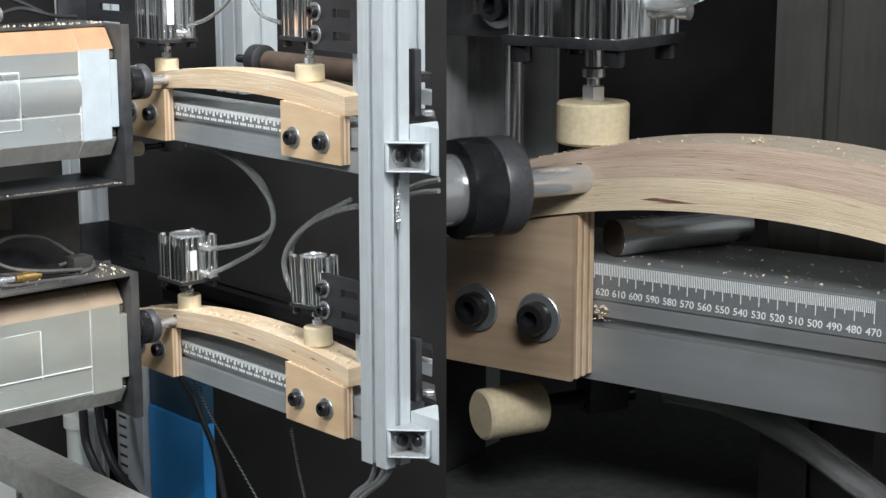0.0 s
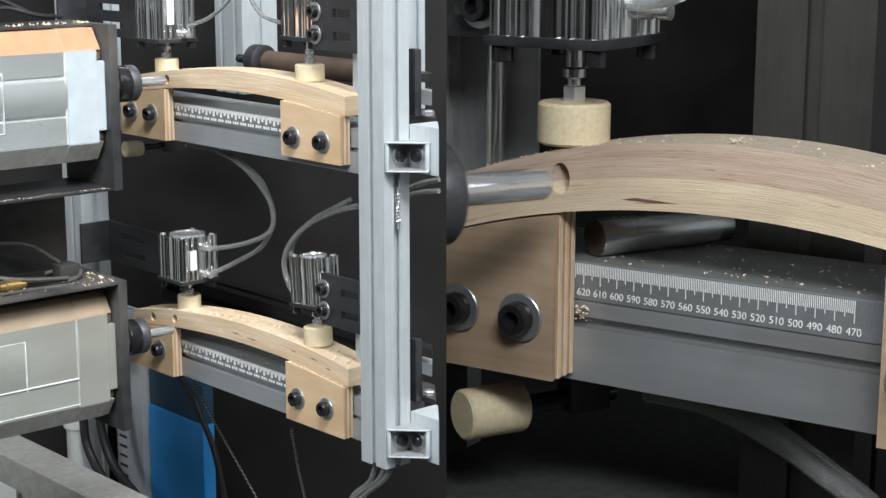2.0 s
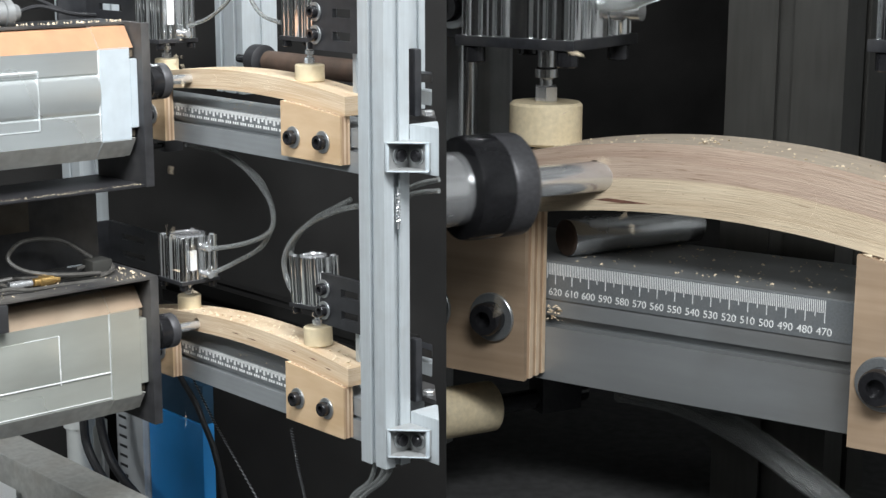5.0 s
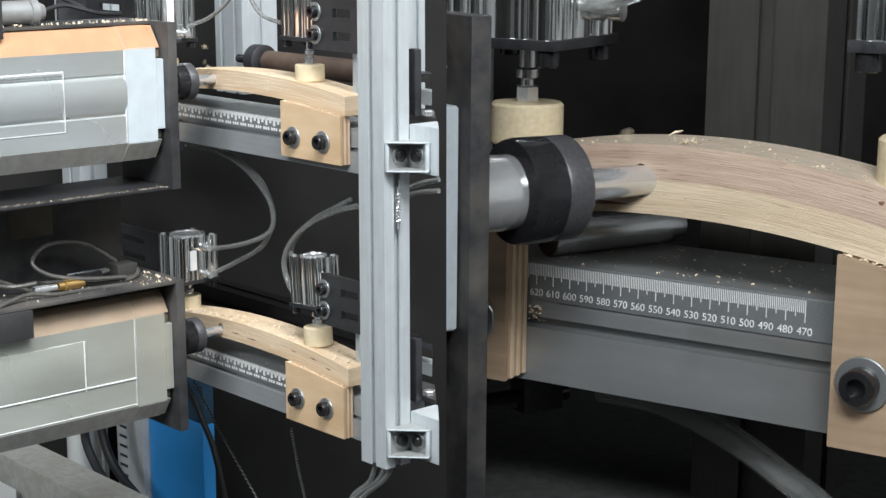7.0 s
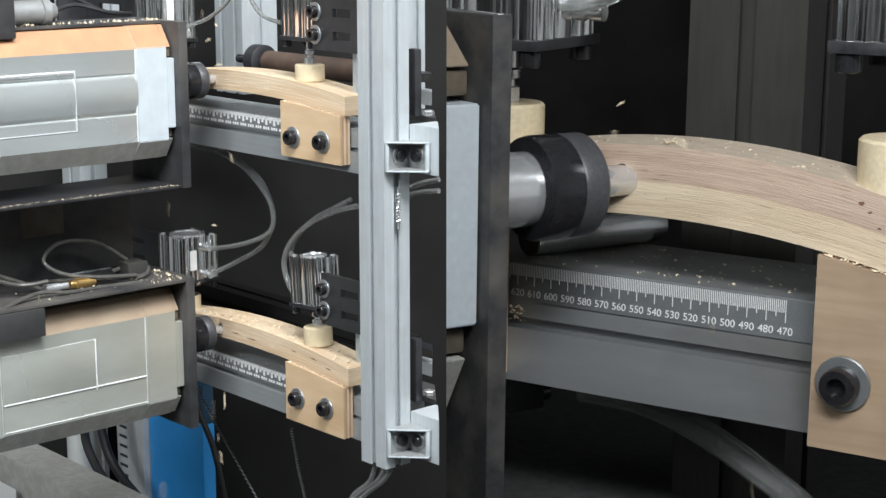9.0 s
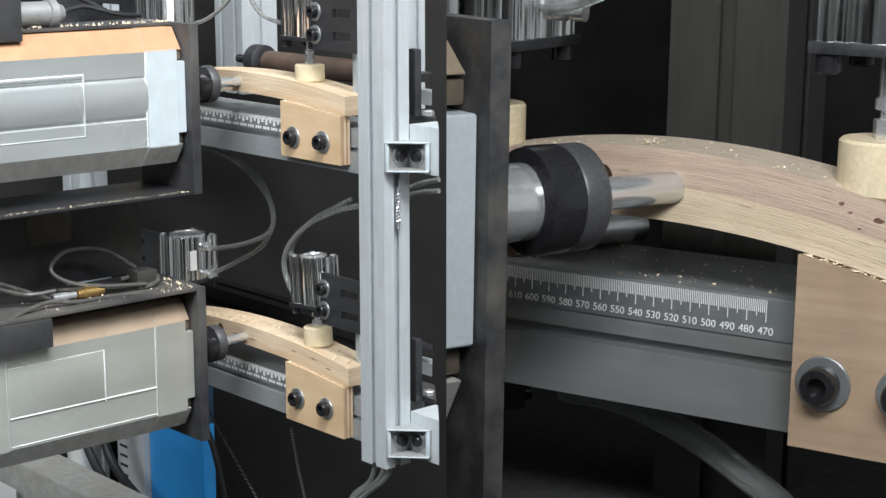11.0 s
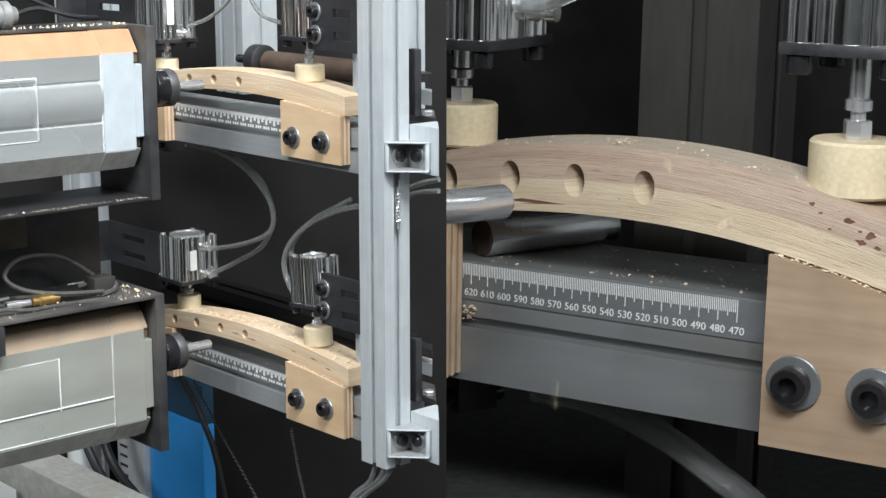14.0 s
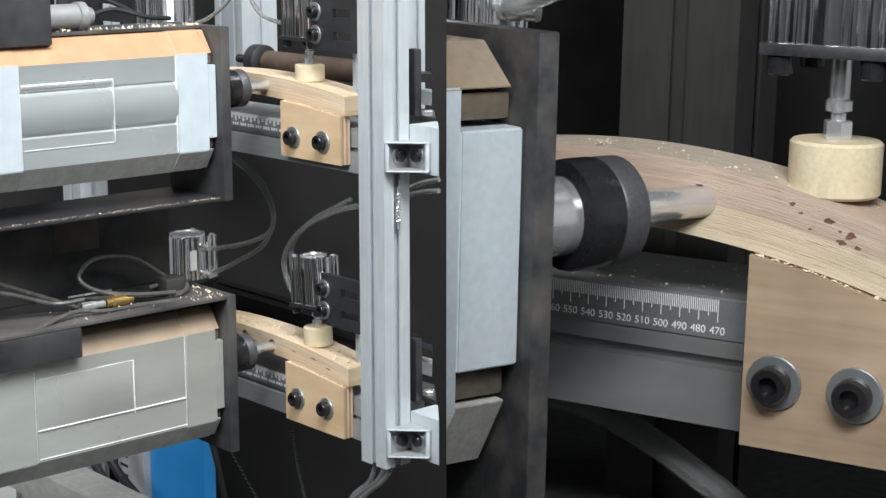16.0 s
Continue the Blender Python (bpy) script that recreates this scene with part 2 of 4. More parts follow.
BEECH_PALE = wood_mat("pale_glued_beech", (0.76, 0.62, 0.45), (0.62, 0.46, 0.30), (6, 8, 150), (20, 60, 900), ARCH_SMALL, 0.12)
WOOD_TOP = mat("dusty_planed_beech", (0.50, 0.42, 0.33), 0.75, 0.0, 0.12, 60, 0.15, (0.2, 1, 1), 0.35, (0.38, 0.30, 0.23))
KNOT = mat("dark_knot", (0.17, 0.08, 0.055), 0.7, 0.0, 0.4, 30, 0.2)



def clear_mat():
    m = bpy.data.materials.new("clear_hose")
    m.use_nodes = True
    b = m.node_tree.nodes["Principled BSDF"]
    b.inputs["Base Color"].default_value = (0.55, 0.57, 0.56, 1)
    b.inputs["Roughness"].default_value = 0.18
    b.inputs["Transmission Weight"].default_value = 0.75
    b.inputs["IOR"].default_value = 1.3
    return m


HOSE = clear_mat()

# ---- building tools ----
ORIGIN = {
    "upper": Vector((-0.3608, 2.1343, 1.2052)),
    "lower": Vector((-0.3608, 2.1343, 0.8865)),
    "near": Vector((0.2999, 3.7574, 0.4090)),
}
TURN = {"upper": -48, "lower": -48, "near": -35}
BIG = 5.038
UNIT = {"upper": 0.001, "lower": 0.001, "near": 0.001 * BIG}
rig = "upper"
moved_with_bench = []


def rig_matrix():
    return Matrix.Translation(ORIGIN[rig]) @ pose(0, 0, 0, 0, 0, TURN[rig])


def spot(u, v, w, rx=0, ry=0, rz=0):
    k = UNIT[rig]
    return rig_matrix() @ pose(u * k, v * k, w * k, rx, ry, rz)


def thing(name, place, label, category, group="", kind=""):
    ob = new(name)
    ob.empty_display_size = 0.02
    ob.matrix_world = place
    if rig == "near":
        moved_with_bench.append((ob, place.copy()))
    return tagged(ob, label, category, group, kind)


def smooth(bm, angle=35):
    lim = radians(angle)
    for f in bm.faces:
        f.smooth = True
    for e in bm.edges:
        e.smooth = len(e.link_faces) == 2 and e.calc_face_angle(0) < lim


def part(name, bm, material, parent, label="", at=None, kind=""):
    """Links a bmesh, in the rig's millimetres, as one mesh under a thing or a part."""
    k = UNIT[rig]
    bmesh.ops.scale(bm, vec=(k, k, k), verts=bm.verts)
    smooth(bm)
    me = bpy.data.meshes.new(name)
    bm.to_mesh(me)
    bm.free()
    for x in material if isinstance(material, (list, tuple)) else [material]:
        me.materials.append(x)
    ob = new(name, me)
    ob.parent = parent
    if at is not None:
        ob.matrix_local = Matrix.Translation(Vector(at) * k)
    if label or kind:
        tagged(ob, label, kind=kind)
    return ob


def solo(name, bm, material, place, label, category, group="", kind=""):
    """A thing made of one mesh."""
    ob = part(name, bm, material, None)
    ob.matrix_world = place
    if rig == "near":
        moved_with_bench.append((ob, place.copy()))
    return tagged(ob, label, category, group, kind)


def box(x0, x1, y0, y1, z0, z1, bevel=0.0, bm=None):
    bm = bm or bmesh.new()
    made = bmesh.ops.create_cube(bm, size=1)["verts"]
    for vtx in made:
        vtx.co = Vector(((x0 + x1) / 2 + vtx.co.x * (x1 - x0), (y0 + y1) / 2 + vtx.co.y * (y1 - y0), (z0 + z1) / 2 + vtx.co.z * (z1 - z0)))
    if bevel:
        edges = list({e for vtx in made for e in vtx.link_edges})
        bmesh.ops.bevel(bm, geom=edges, offset=bevel, segments=2, affect="EDGES", profile=0.6)
    return bm


AXES = {"x": Matrix.Rotation(radians(90), 4, "Y"), "y": Matrix.Rotation(radians(-90), 4, "X"), "z": Matrix.Identity(4)}


def turned(profile, axis="z", at=(0, 0, 0), seg=32, bm=None):
    """A lathe body from (radius, height) pairs along an axis, closed at both ends."""
    bm = bm or bmesh.new()
    m = Matrix.Translation(at) @ AXES[axis]
    rings = []
    for r, h in profile:
        rings.append([bm.verts.new(m @ Vector((r * math.cos(2 * math.pi * i / seg), r * math.sin(2 * math.pi * i / seg), h))) for i in range(seg)])
    for a, b in zip(rings, rings[1:]):
        for i in range(seg):
            j = (i + 1) % seg
            bm.faces.new((a[i], a[j], b[j], b[i]))
    bm.faces.new(rings[0][::-1])
    bm.faces.new(rings[-1])
    return bm


def rod(r, h0, h1, axis="z", at=(0, 0, 0), seg=32, chamfer=0.0, bm=None):
    c = chamfer
    prof = [(r - c, h0), (r, h0 + c), (r, h1 - c), (r - c, h1)] if c else [(r, h0), (r, h1)]
    return turned(prof, axis, at, seg, bm)


def prism(outline, axis, a, b, bevel=0.0, bm=None):
    """An outline in the two other axes, drawn out along an axis from a to b."""
    bm = bm or bmesh.new()

    def at(p, q, s):
        return {"x": (s, p, q), "y": (p, s, q), "z": (p, q, s)}[axis]

    lo = [bm.verts.new(at(p, q, a)) for p, q in outline]
    hi = [bm.verts.new(at(p, q, b)) for p, q in outline]
    n = len(outline)
    faces = [bm.faces.new(lo), bm.faces.new(hi)]
    for i in range(n):
        faces.append(bm.faces.new((lo[i], lo[(i + 1) % n], hi[(i + 1) % n], hi[i])))
    bmesh.ops.recalc_face_normals(bm, faces=faces)
    if bevel:
        edges = list({e for f in faces for e in f.edges})
        bmesh.ops.bevel(bm, geom=edges, offset=bevel, segments=2, affect="EDGES")
    return bm


def tube(points, r, seg=10, steps=12, bm=None):
    """A hose along a smooth line through points."""
    bm = bm or bmesh.new()
    pts = [Vector(p) for p in points]
    line = []
    for i in range(len(pts) - 1):
        p0, p1, p2, p3 = pts[max(i - 1, 0)], pts[i], pts[i + 1], pts[min(i + 2, len(pts) - 1)]
        for s in range(steps):
            q = s / steps
            line.append(0.5 * ((2 * p1) + (p2 - p0) * q + (2 * p0 - 5 * p1 + 4 * p2 - p3) * q * q + (3 * p1 - p0 - 3 * p2 + p3) * q ** 3))
    line.append(pts[-1])
    side = Vector((0.13, 0.37, 0.92))
    rings = []
    for i, p in enumerate(line):
        d = (line[min(i + 1, len(line) - 1)] - line[max(i - 1, 0)]).normalized()
        side = (side - d * side.dot(d)).normalized()
        up = d.cross(side)
        rings.append([bm.verts.new(p + r * (side * math.cos(2 * math.pi * k / seg) + up * math.sin(2 * math.pi * k / seg))) for k in range(seg)])
    for a, b in zip(rings, rings[1:]):
        for k in range(seg):
            bm.faces.new((a[k], a[(k + 1) % seg], b[(k + 1) % seg], b[k]))
    bm.faces.new(rings[0][::-1])
    bm.faces.new(rings[-1])
    return bm


def slotted(wide, deep):
    """Cross-section of an aluminium profile with a T-slot in the middle of each wide module."""
    out = []
    s, d = 4.2, 6.5

    def side(p, q, n):
        p, q = Vector(p), Vector(q)
        length = (q - p).length
        t = (q - p) / length
        inward = Vector((-t.y, t.x))
        pts = [p]
        for i in range(n):
            c = p + t * (length * (i + 0.5) / n)
            pts += [c - t * s, c - t * s + inward * 2.2, c - t * (s + 2.2) + inward * 2.4, c - t * (s + 2.2) + inward * d, c + t * (s + 2.2) + inward * d, c + t * (s + 2.2) + inward * 2.4, c + t * s + inward * 2.2, c + t * s]
        return pts

    nw, nd = max(1, round(wide / 42)), max(1, round(deep / 42))
    w, e = wide / 2, deep / 2
    out += side((-w, -e), (w, -e), nw) + side((w, -e), (w, e), nd) + side((w, e), (-w, e), nw) + side((-w, e), (-w, -e), nd)
    return [(p.x, p.y) for p in out]


def bore(ob, cutter_bm):
    """Cuts holes into a mesh for good."""
    k = UNIT[rig]
    bmesh.ops.scale(cutter_bm, vec=(k, k, k), verts=cutter_bm.verts)
    bmesh.ops.recalc_face_normals(cutter_bm, faces=cutter_bm.faces)
    bpy.context.view_layer.update()
    me = bpy.data.meshes.new("cutter")
    cutter_bm.to_mesh(me)
    cutter_bm.free()
    cut = new("cutter", me)
    cut.matrix_world = ob.matrix_world
    mod = ob.modifiers.new("bore", "BOOLEAN")
    mod.object, mod.operation, mod.solver = cut, "DIFFERENCE", "EXACT"
    bpy.context.view_layer.update()
    done = bpy.data.meshes.new_from_object(ob.evaluated_get(bpy.context.evaluated_depsgraph_get()))
    ob.modifiers.clear()
    ob.data = done
    bpy.data.objects.remove(cut)
    bpy.data.meshes.remove(me)


# ---- shell of the hall ----
rig = "upper"


def slab(name, x0, x1, y0, y1, z0, z1, material, label):
    me = bpy.data.meshes.new(name)
    bm = box(x0, x1, y0, y1, z0, z1)
    bm.to_mesh(me)
    bm.free()
    me.materials.append(material)
    return tagged(new(name, me), label, kind="structure")


slab("floor", -4.2, 4.2, -3.2, 8.2, -0.1, 0, FLOOR, "dark concrete workshop floor")
# Ceiling and pale walls are unseen, added for bounced light and reflections.
slab("ceiling", -4.2, 4.2, -3.2, 8.2, 3.4, 3.5, WALL, "unseen pale ceiling added to bounce light")
slab("wall_north", -4.0, 4.0, 8.0, 8.2, 0, 3.4, DARK, "dark far wall of the workshop")
slab("wall_south", -4.0, 4.0, -3.2, -3.0, 0, 3.4, WALL, "unseen pale wall behind the camera, added to bounce light")
slab("wall_west", -4.2, -4.0, -3.2, 8.2, 0, 3.4, WALL, "unseen pale side wall added to bounce light")
slab("wall_east", 4.0, 4.2, -3.2, 8.2, 0, 3.4, WALL, "unseen pale side wall added to bounce light")
# Two added panels, coloured black in place of the unlit depth behind.
slab("partition", -2.2, 0.0055, 2.573, 2.59, 0, 3.4, DARK, "added black panel standing for the darkness behind the drilling machine")
slab("backdrop", 0.0057, 2.8, 5.6, 5.63, 0, 3.4, DARK, "added black panel standing for the darkness behind the second bench")


# ---- the drilling rigs ----
LEFT = dict(gap=252, b1=107, b2=113, h=70, t=14, under=(170, 77, 1700), over=(170, 102, 1350), ends=(-104, 368), wood=(5, 50),
            base=0, rail=50, rail_ends=(-190, 404), rail_back=92, step=24, holes=(-54, 0, 52, 107, 161, 218), hole_up=(0, 0, 0, 0, 0, 0), hole_r=6.0, hole_wide=6.0, slant=0.0,
            screws1=(-78, -30), screws2=(277, 333), screw_w=(33, 33), screw=1.0, ply=12)
NEAR = dict(gap=157, b1=88, b2=88, h=84, t=20, under=(80, 87, 465), over=(85, 118, 400), ends=(-84, 238), wood=(3, 40),
            base=-3.7, rail=54.3, rail_ends=(-150, 262), rail_back=95, step=22.5, holes=(-31.5, 1.2, 33.5, 65.5, 98.7, 132.5), hole_up=(3, 2.7, 1.9, 0.8, 0.8, 0.9), hole_r=7.4, hole_wide=5.0, slant=0.51,
            screws1=(-52, -17), screws2=(171, 205), screw_w=(29, 27), screw=0.9, ply=11)


def arc(curve, u):
    c, top, r = curve
    return top - r + math.sqrt(max(0, r * r - (u - c) ** 2))


def socket_screw(parent, u, v, w, s=1.0, axis="y"):
    """A cap screw with a hollow hexagon on a washer; it sticks out towards -v."""
    washer = part("washer", rod(13 * s, -2.2 * s, 0, "y", (u, v, w), 28, 0.5 * s), WASHER, parent, "zinc washer")
    head = part("screw", turned([(8.6 * s, -2 * s), (8.8 * s, -9 * s), (8.0 * s, -10.5 * s), (4.6 * s, -10.6 * s), (4.4 * s, -5 * s)], "y", (u, v, w), 24), GLOSS, parent, "black socket head screw")
    return washer, head


def clamp_block(d, which):
    if which == 1:
        u0, u1, screws = -d["b1"], 0.0, d["screws1"]
    else:
        u0, u1, screws = d["gap"], d["gap"] + d["b2"], d["screws2"]
    ob = thing("clamp_block", spot(u0, 0, 0), "plywood clamp block bolted to the rail with two black screws", "clamp block", "clamp blocks")
    n = 14
    top = [(u1 - u0) * i / n for i in range(n + 1)]
    foot = 0.0 if which == 1 else {"near": -2.5, "upper": 9.0, "lower": 2.0}[rig]
    outline = [(0, foot), (u1 - u0, foot)] + [(x, min(arc(d["under"], x + u0) - 1.0, 400)) for x in reversed(top)]
    big = rig == "near"
    sheets = 5 if not big else 7
    t = d["t"] / sheets
    for i in range(sheets):
        inset = 0.0 if i % 2 == 0 else 0.35
        core = [(min(max(p, inset), u1 - u0 - inset), min(max(q, inset), q - (inset if q > 10 else 0)) if q > 10 else q + inset) for p, q in outline]
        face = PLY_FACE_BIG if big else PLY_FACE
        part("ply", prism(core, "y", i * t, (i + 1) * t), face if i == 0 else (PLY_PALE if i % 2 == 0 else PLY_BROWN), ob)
    for s in screws:
        socket_screw(ob, s - u0, 0, d["screw_w"][which - 1], d["screw"])
    return ob


def workpiece(d):
    """The bent, glued timber arch with its row of bored holes."""
    u0, u1 = d["ends"]
    v0, v1 = d["wood"]
    n = 40
    us = [u0 + (u1 - u0) * i / n for i in range(n + 1)]
    big = rig == "near"
    ob = thing("wooden_arch", spot(0, 0, d["h"]), "curved laminated beech workpiece with a row of drilled holes", "workpiece", "workpieces")

    def level(u, q):
        """Height of the place at the share q of the arch's thickness."""
        return arc(d["under"], u) * (1 - q) + arc(d["over"], u) * q - d["h"]

    cuts = (0.0, 0.13, 0.36, 0.52, 0.70, 1.0) if big else (0.0, 0.5, 1.0)
    tints = (BEECH_BIG,) * 5 if big else (BEECH, BEECH_PALE)
    for i, tint in enumerate(tints):
        outline = [(u, level(u, cuts[i])) for u in us] + [(u, level(u, cuts[i + 1])) for u in reversed(us)]
        layer = part("lamination", prism(outline, "y", v0 + (0.06 if i == 1 else 0), v1), [tint, WOOD_TOP] if big else tint, ob)
        cut = bmesh.new()
        for u in d["holes"]:
            hole_body(d, u, -10, 26, bm=cut)
        bore(layer, cut)
        if big and i == 4:
            for f in layer.data.polygons:
                f.material_index = 1 if f.normal.z > 0.7 and f.center.z > 0.1 else 0
    if big:
        rng = random.Random(11)
        for u, q, r in ((173, 0.80, 1.6), (177, 0.72, 1.1), (181, 0.55, 1.0), (189, 0.74, 2.4), (194, 0.52, 2.2), (198, 0.66, 2.9), (193.5, 0.66, 1.2), (201, 0.53, 1.6), (223, 0.6, 2.2)):
            pts = []
            for k in range(11):
                a = 2 * math.pi * k / 11
                rr = r * rng.uniform(0.4, 0.95)
                pts.append((u + rr * 1.3 * math.cos(a), level(u, q) + rr * 0.7 * math.sin(a)))
            part("knot", prism(pts, "y", v0 - 0.12, v0 + 1), KNOT, ob, "dark reddish knot")
        part("split", prism([(33, level(40, 0.16) - 0.6), (48, level(48, 0.13) - 0.5), (62, level(60, 0.12)), (50, level(48, 0.13) + 0.9), (40, level(40, 0.16) + 0.8)], "y", v0 - 0.1, v0 + 1), KNOT, ob, "thin dark split in the veneer")
    if rig == "lower":
        for u, q, half in ((140, 0.42, 9), (176, 0.36, 12), (262, 0.55, 6), (301, 0.6, 8), (330, 0.45, 7)):
            m = level(u, q)
            part("split", prism([(u - half, level(u - half, q) - 0.2), (u, m - 0.8), (u + half, level(u + half, q) - 0.2), (u + half * 0.2, m + 0.7)], "y", v0 - 0.1, v0 + 1), KNOT, ob, "thin dark split in the veneer")
    plugs = []
    for u in d["holes"][2:]:
        place = spot(0, 0, d["h"])
        plug = solo("wood_core", hole_body(d, u, -0.03, 4, 0.04), BEECH_BIG if big else BEECH_PALE, place,
                    "round beech core in the undrilled hole of the workpiece", "wood core", "wood cores")
        plugs.append((plug, place))
    return ob, plugs


def hole_w(d, u):
    q = 0.45 if d is NEAR else 0.5
    return arc(d["under"], u) * (1 - q) + arc(d["over"], u) * q + float(np.interp(u, d["holes"], d["hole_up"]))


def hole_body(d, u, lo, hi, grow=0.0, bm=None):
    """The slanting oval body of one bored hole, from the depth lo to the depth hi under the wood's face."""
    bm = bm or bmesh.new()
    w, v0 = hole_w(d, u) - d["h"], d["wood"][0]
    rings = []
    for depth in (lo, hi):
        rings.append([bm.verts.new((u + depth * d["slant"] + (d["hole_wide"] + grow) * math.cos(a), v0 + depth, w + (d["hole_r"] + grow) * math.sin(a))) for a in [2 * math.pi * i / 28 for i in range(28)]])
    for i in range(28):
        j = (i + 1) % 28
        bm.faces.new((rings[0][i], rings[0][j], rings[1][j], rings[1][i]))
    bm.faces.new(rings[0][::-1])
    bm.faces.new(rings[1])
    bmesh.ops.recalc_face_normals(bm, faces=bm.faces)
    return bm


def rail(d):
    a, b = d["rail_ends"]
    back, top, st, t = d["rail_back"], d["rail"], d["step"], d["t"]
    v = t + 0.6
    ob = thing("measuring_rail", spot(0, 0, 0), "grey aluminium rail with a printed millimetre scale", "rail", "measuring rails")
    prof = [(v, d["base"]), (back, d["base"]), (back, top), (v + 2, top), (v + 2, st + 5), (v + 7, st + 4), (v + 7, st), (v, st)]
    part("profile", prism(prof, "x", a, b), RAIL_DUSTY_DARK if rig == "near" else RAIL, ob)
    g0, g1 = (-24, d["gap"] + 20)
    k = 0.885 if rig == "near" else 252 / 157
    band = 18.5 if rig == "near" else 19
    strip = part("scale_strip", box(g0, g1, v + 1.2, v + 2.0, top - band, top - 0.6), RULER, ob, "dark scale strip")
    ticks = bmesh.new()
    first, last = d["gap"] - 160 * k - 16 * k, d["gap"] - (22.8 if rig == "near" else 11.5) * k
    if rig != "near":
        box(g0, g1, v + 0.9, v + 1.2, top - 5.0, top - 0.8, bm=ticks)
    for i in range(196):
        u = last - i * k
        if u < g0 + 2:
            break
        long = 10.0 if i % 10 == 0 else (7.4 if i % 5 == 0 else 5.6)
        if rig != "near" and i % 5:
            continue
        box(u - (0.17 if rig == "near" else 1.25) * k, u + (0.17 if rig == "near" else 1.25) * k, v + 0.9, v + 1.2, top - 1.0 - long, top - 1.0, bm=ticks)
    part("tick_scale", ticks, WHITE, strip, "white millimetre ticks", kind="stuff")
    for i in range(0, 19):
        u = last - i * 10 * k
        if u < g0 + 4:
            break
        if rig == "near":
            cu = bpy.data.curves.new("numeral", "FONT")
            cu.body, cu.size, cu.align_x = str(470 + 10 * i), 4.8 * UNIT[rig], "CENTER"
            cu.extrude = 0.1 * UNIT[rig]
            cu.materials.append(WHITE)
            num = new("numeral", cu)
            num.parent = strip
            num.matrix_local = pose(u * UNIT[rig], (v + 1.0) * UNIT[rig], (top - 16.4) * UNIT[rig], 90, 0, 0)
        else:
            digits = bmesh.new()
            for x in (-6.0, -1.6, 2.8):
                box(u + x, u + x + 2.8, v + 0.9, v + 1.2, top - 16.6, top - 13.2, bm=digits)
            part("numeral_bar", digits, WHITE, strip)
    return ob


def pad_profile(r, h):
    return [(r - 1.4, 0), (r, 1.2), (r, h - 1.2), (r - 1.2, h)]


def air_cylinder(u, v, base, r_pad, pad_h, bottom, wide, tall, ports, lean=0.0, turn=0.0, nut=1.0, deep=None):
    """A clamping cylinder: cream pad, nut, rod, ribbed body, end plates, screws and hose fittings."""
    ob = thing("air_cylinder", spot(u, v, base, 0, lean, turn), "polished pneumatic clamp cylinder pressing a cream pad on the workpiece", "air cylinder", "air cylinders")
    s = nut
    part("pad", turned(pad_profile(r_pad, pad_h), "z", (0, 0, 0), 40), PAD, ob, "cream rubber pressure pad")
    part("nut", rod(6.0 * s, pad_h, pad_h + 8 * s, "z", (0, 0, 0), 6, 0.6), STEEL, ob, "steel hexagon nut")
    part("rod", turned([(3.2 * s, pad_h + 8 * s), (3.2 * s, pad_h + 11 * s), (5.6 * s, pad_h + 12 * s), (5.6 * s, pad_h + 16 * s), (4.2 * s, pad_h + 17 * s), (4.2 * s, bottom)], "z", (0, 0, 0), 24), STEEL, ob, "chrome piston rod")
    w, e = wide / 2, (deep or wide) / 2
    part("end_plate", box(-w - 1, w + 1, -e - 1, e + 1, bottom, bottom + 5 * s, 0.6), BLACK, ob, "black end plate")
    for x in (-1, 1):
        for y in (-1, 1):
            part("foot_screw", rod(5.4 * s, bottom - 8 * s, bottom, "z", (x * (w - 6 * s), y * (e - 6 * s), 0), 18, 0.6), GLOSS, ob, "black socket screw")
    rib = []
    for (ax, ay), (bx, by) in (((-w, -e), (w, -e)), ((w, -e), (w, e)), ((w, e), (-w, e)), ((-w, e), (-w, -e))):
        t = Vector((bx - ax, by - ay)).normalized()
        inn = Vector((-t.y, t.x))
        p = Vector((ax, ay))
        L = (Vector((bx, by)) - p).length
        rib.append(p + t * 2.0 * s + inn * 0.8 * s)
        for a, b in ((0.05, 0.20), (0.235, 0.325), (0.36, 0.64), (0.675, 0.765), (0.80, 0.95)):
            rib.append(p + t * L * a + inn * 2.6 * s)
            for i in range(7):
                q = i / 6
                rib.append(p + t * L * (a + (b - a) * (0.06 + 0.88 * q)) + inn * (1.5 * s * (1 - math.sin(math.pi * q)) * min(1.0, (b - a) * 9)))
            rib.append(p + t * L * b + inn * 2.6 * s)
    part("barrel", prism([(q.x, q.y) for q in rib], "z", bottom + 5 * s, bottom + tall), CHROME, ob, "ribbed polished barrel")
    part("cap", turned([(min(w, e) * 0.82, bottom + tall), (min(w, e) * 0.82, bottom + tall + 1.5), (min(w, e) * 0.66, bottom + tall + 2.0), (min(w, e) * 0.62, bottom + tall + 0.5)], "z", (0, 0, 0), 32), STEEL, ob, "round cylinder cap")
    for x in (-1, 1):
        for y in (-1, 1):
            part("tie_bolt", rod(3.6 * s, bottom + tall, bottom + tall + 1.6 * s, "z", (x * (w - 6 * s), y * (e - 6 * s), 0), 6, 0.4), STEEL, ob, "steel tie bolt")
    for (x, y, z) in ports:
        part("hose_fitting", turned([(4.5 * s, 0), (4.5 * s, 5 * s), (3.4 * s, 5.5 * s), (3.4 * s, 9 * s), (4.3 * s, 9.5 * s), (4.3 * s, 15 * s)], "x", (x, y, z), 18), STEEL, ob, "steel push-in hose fitting")
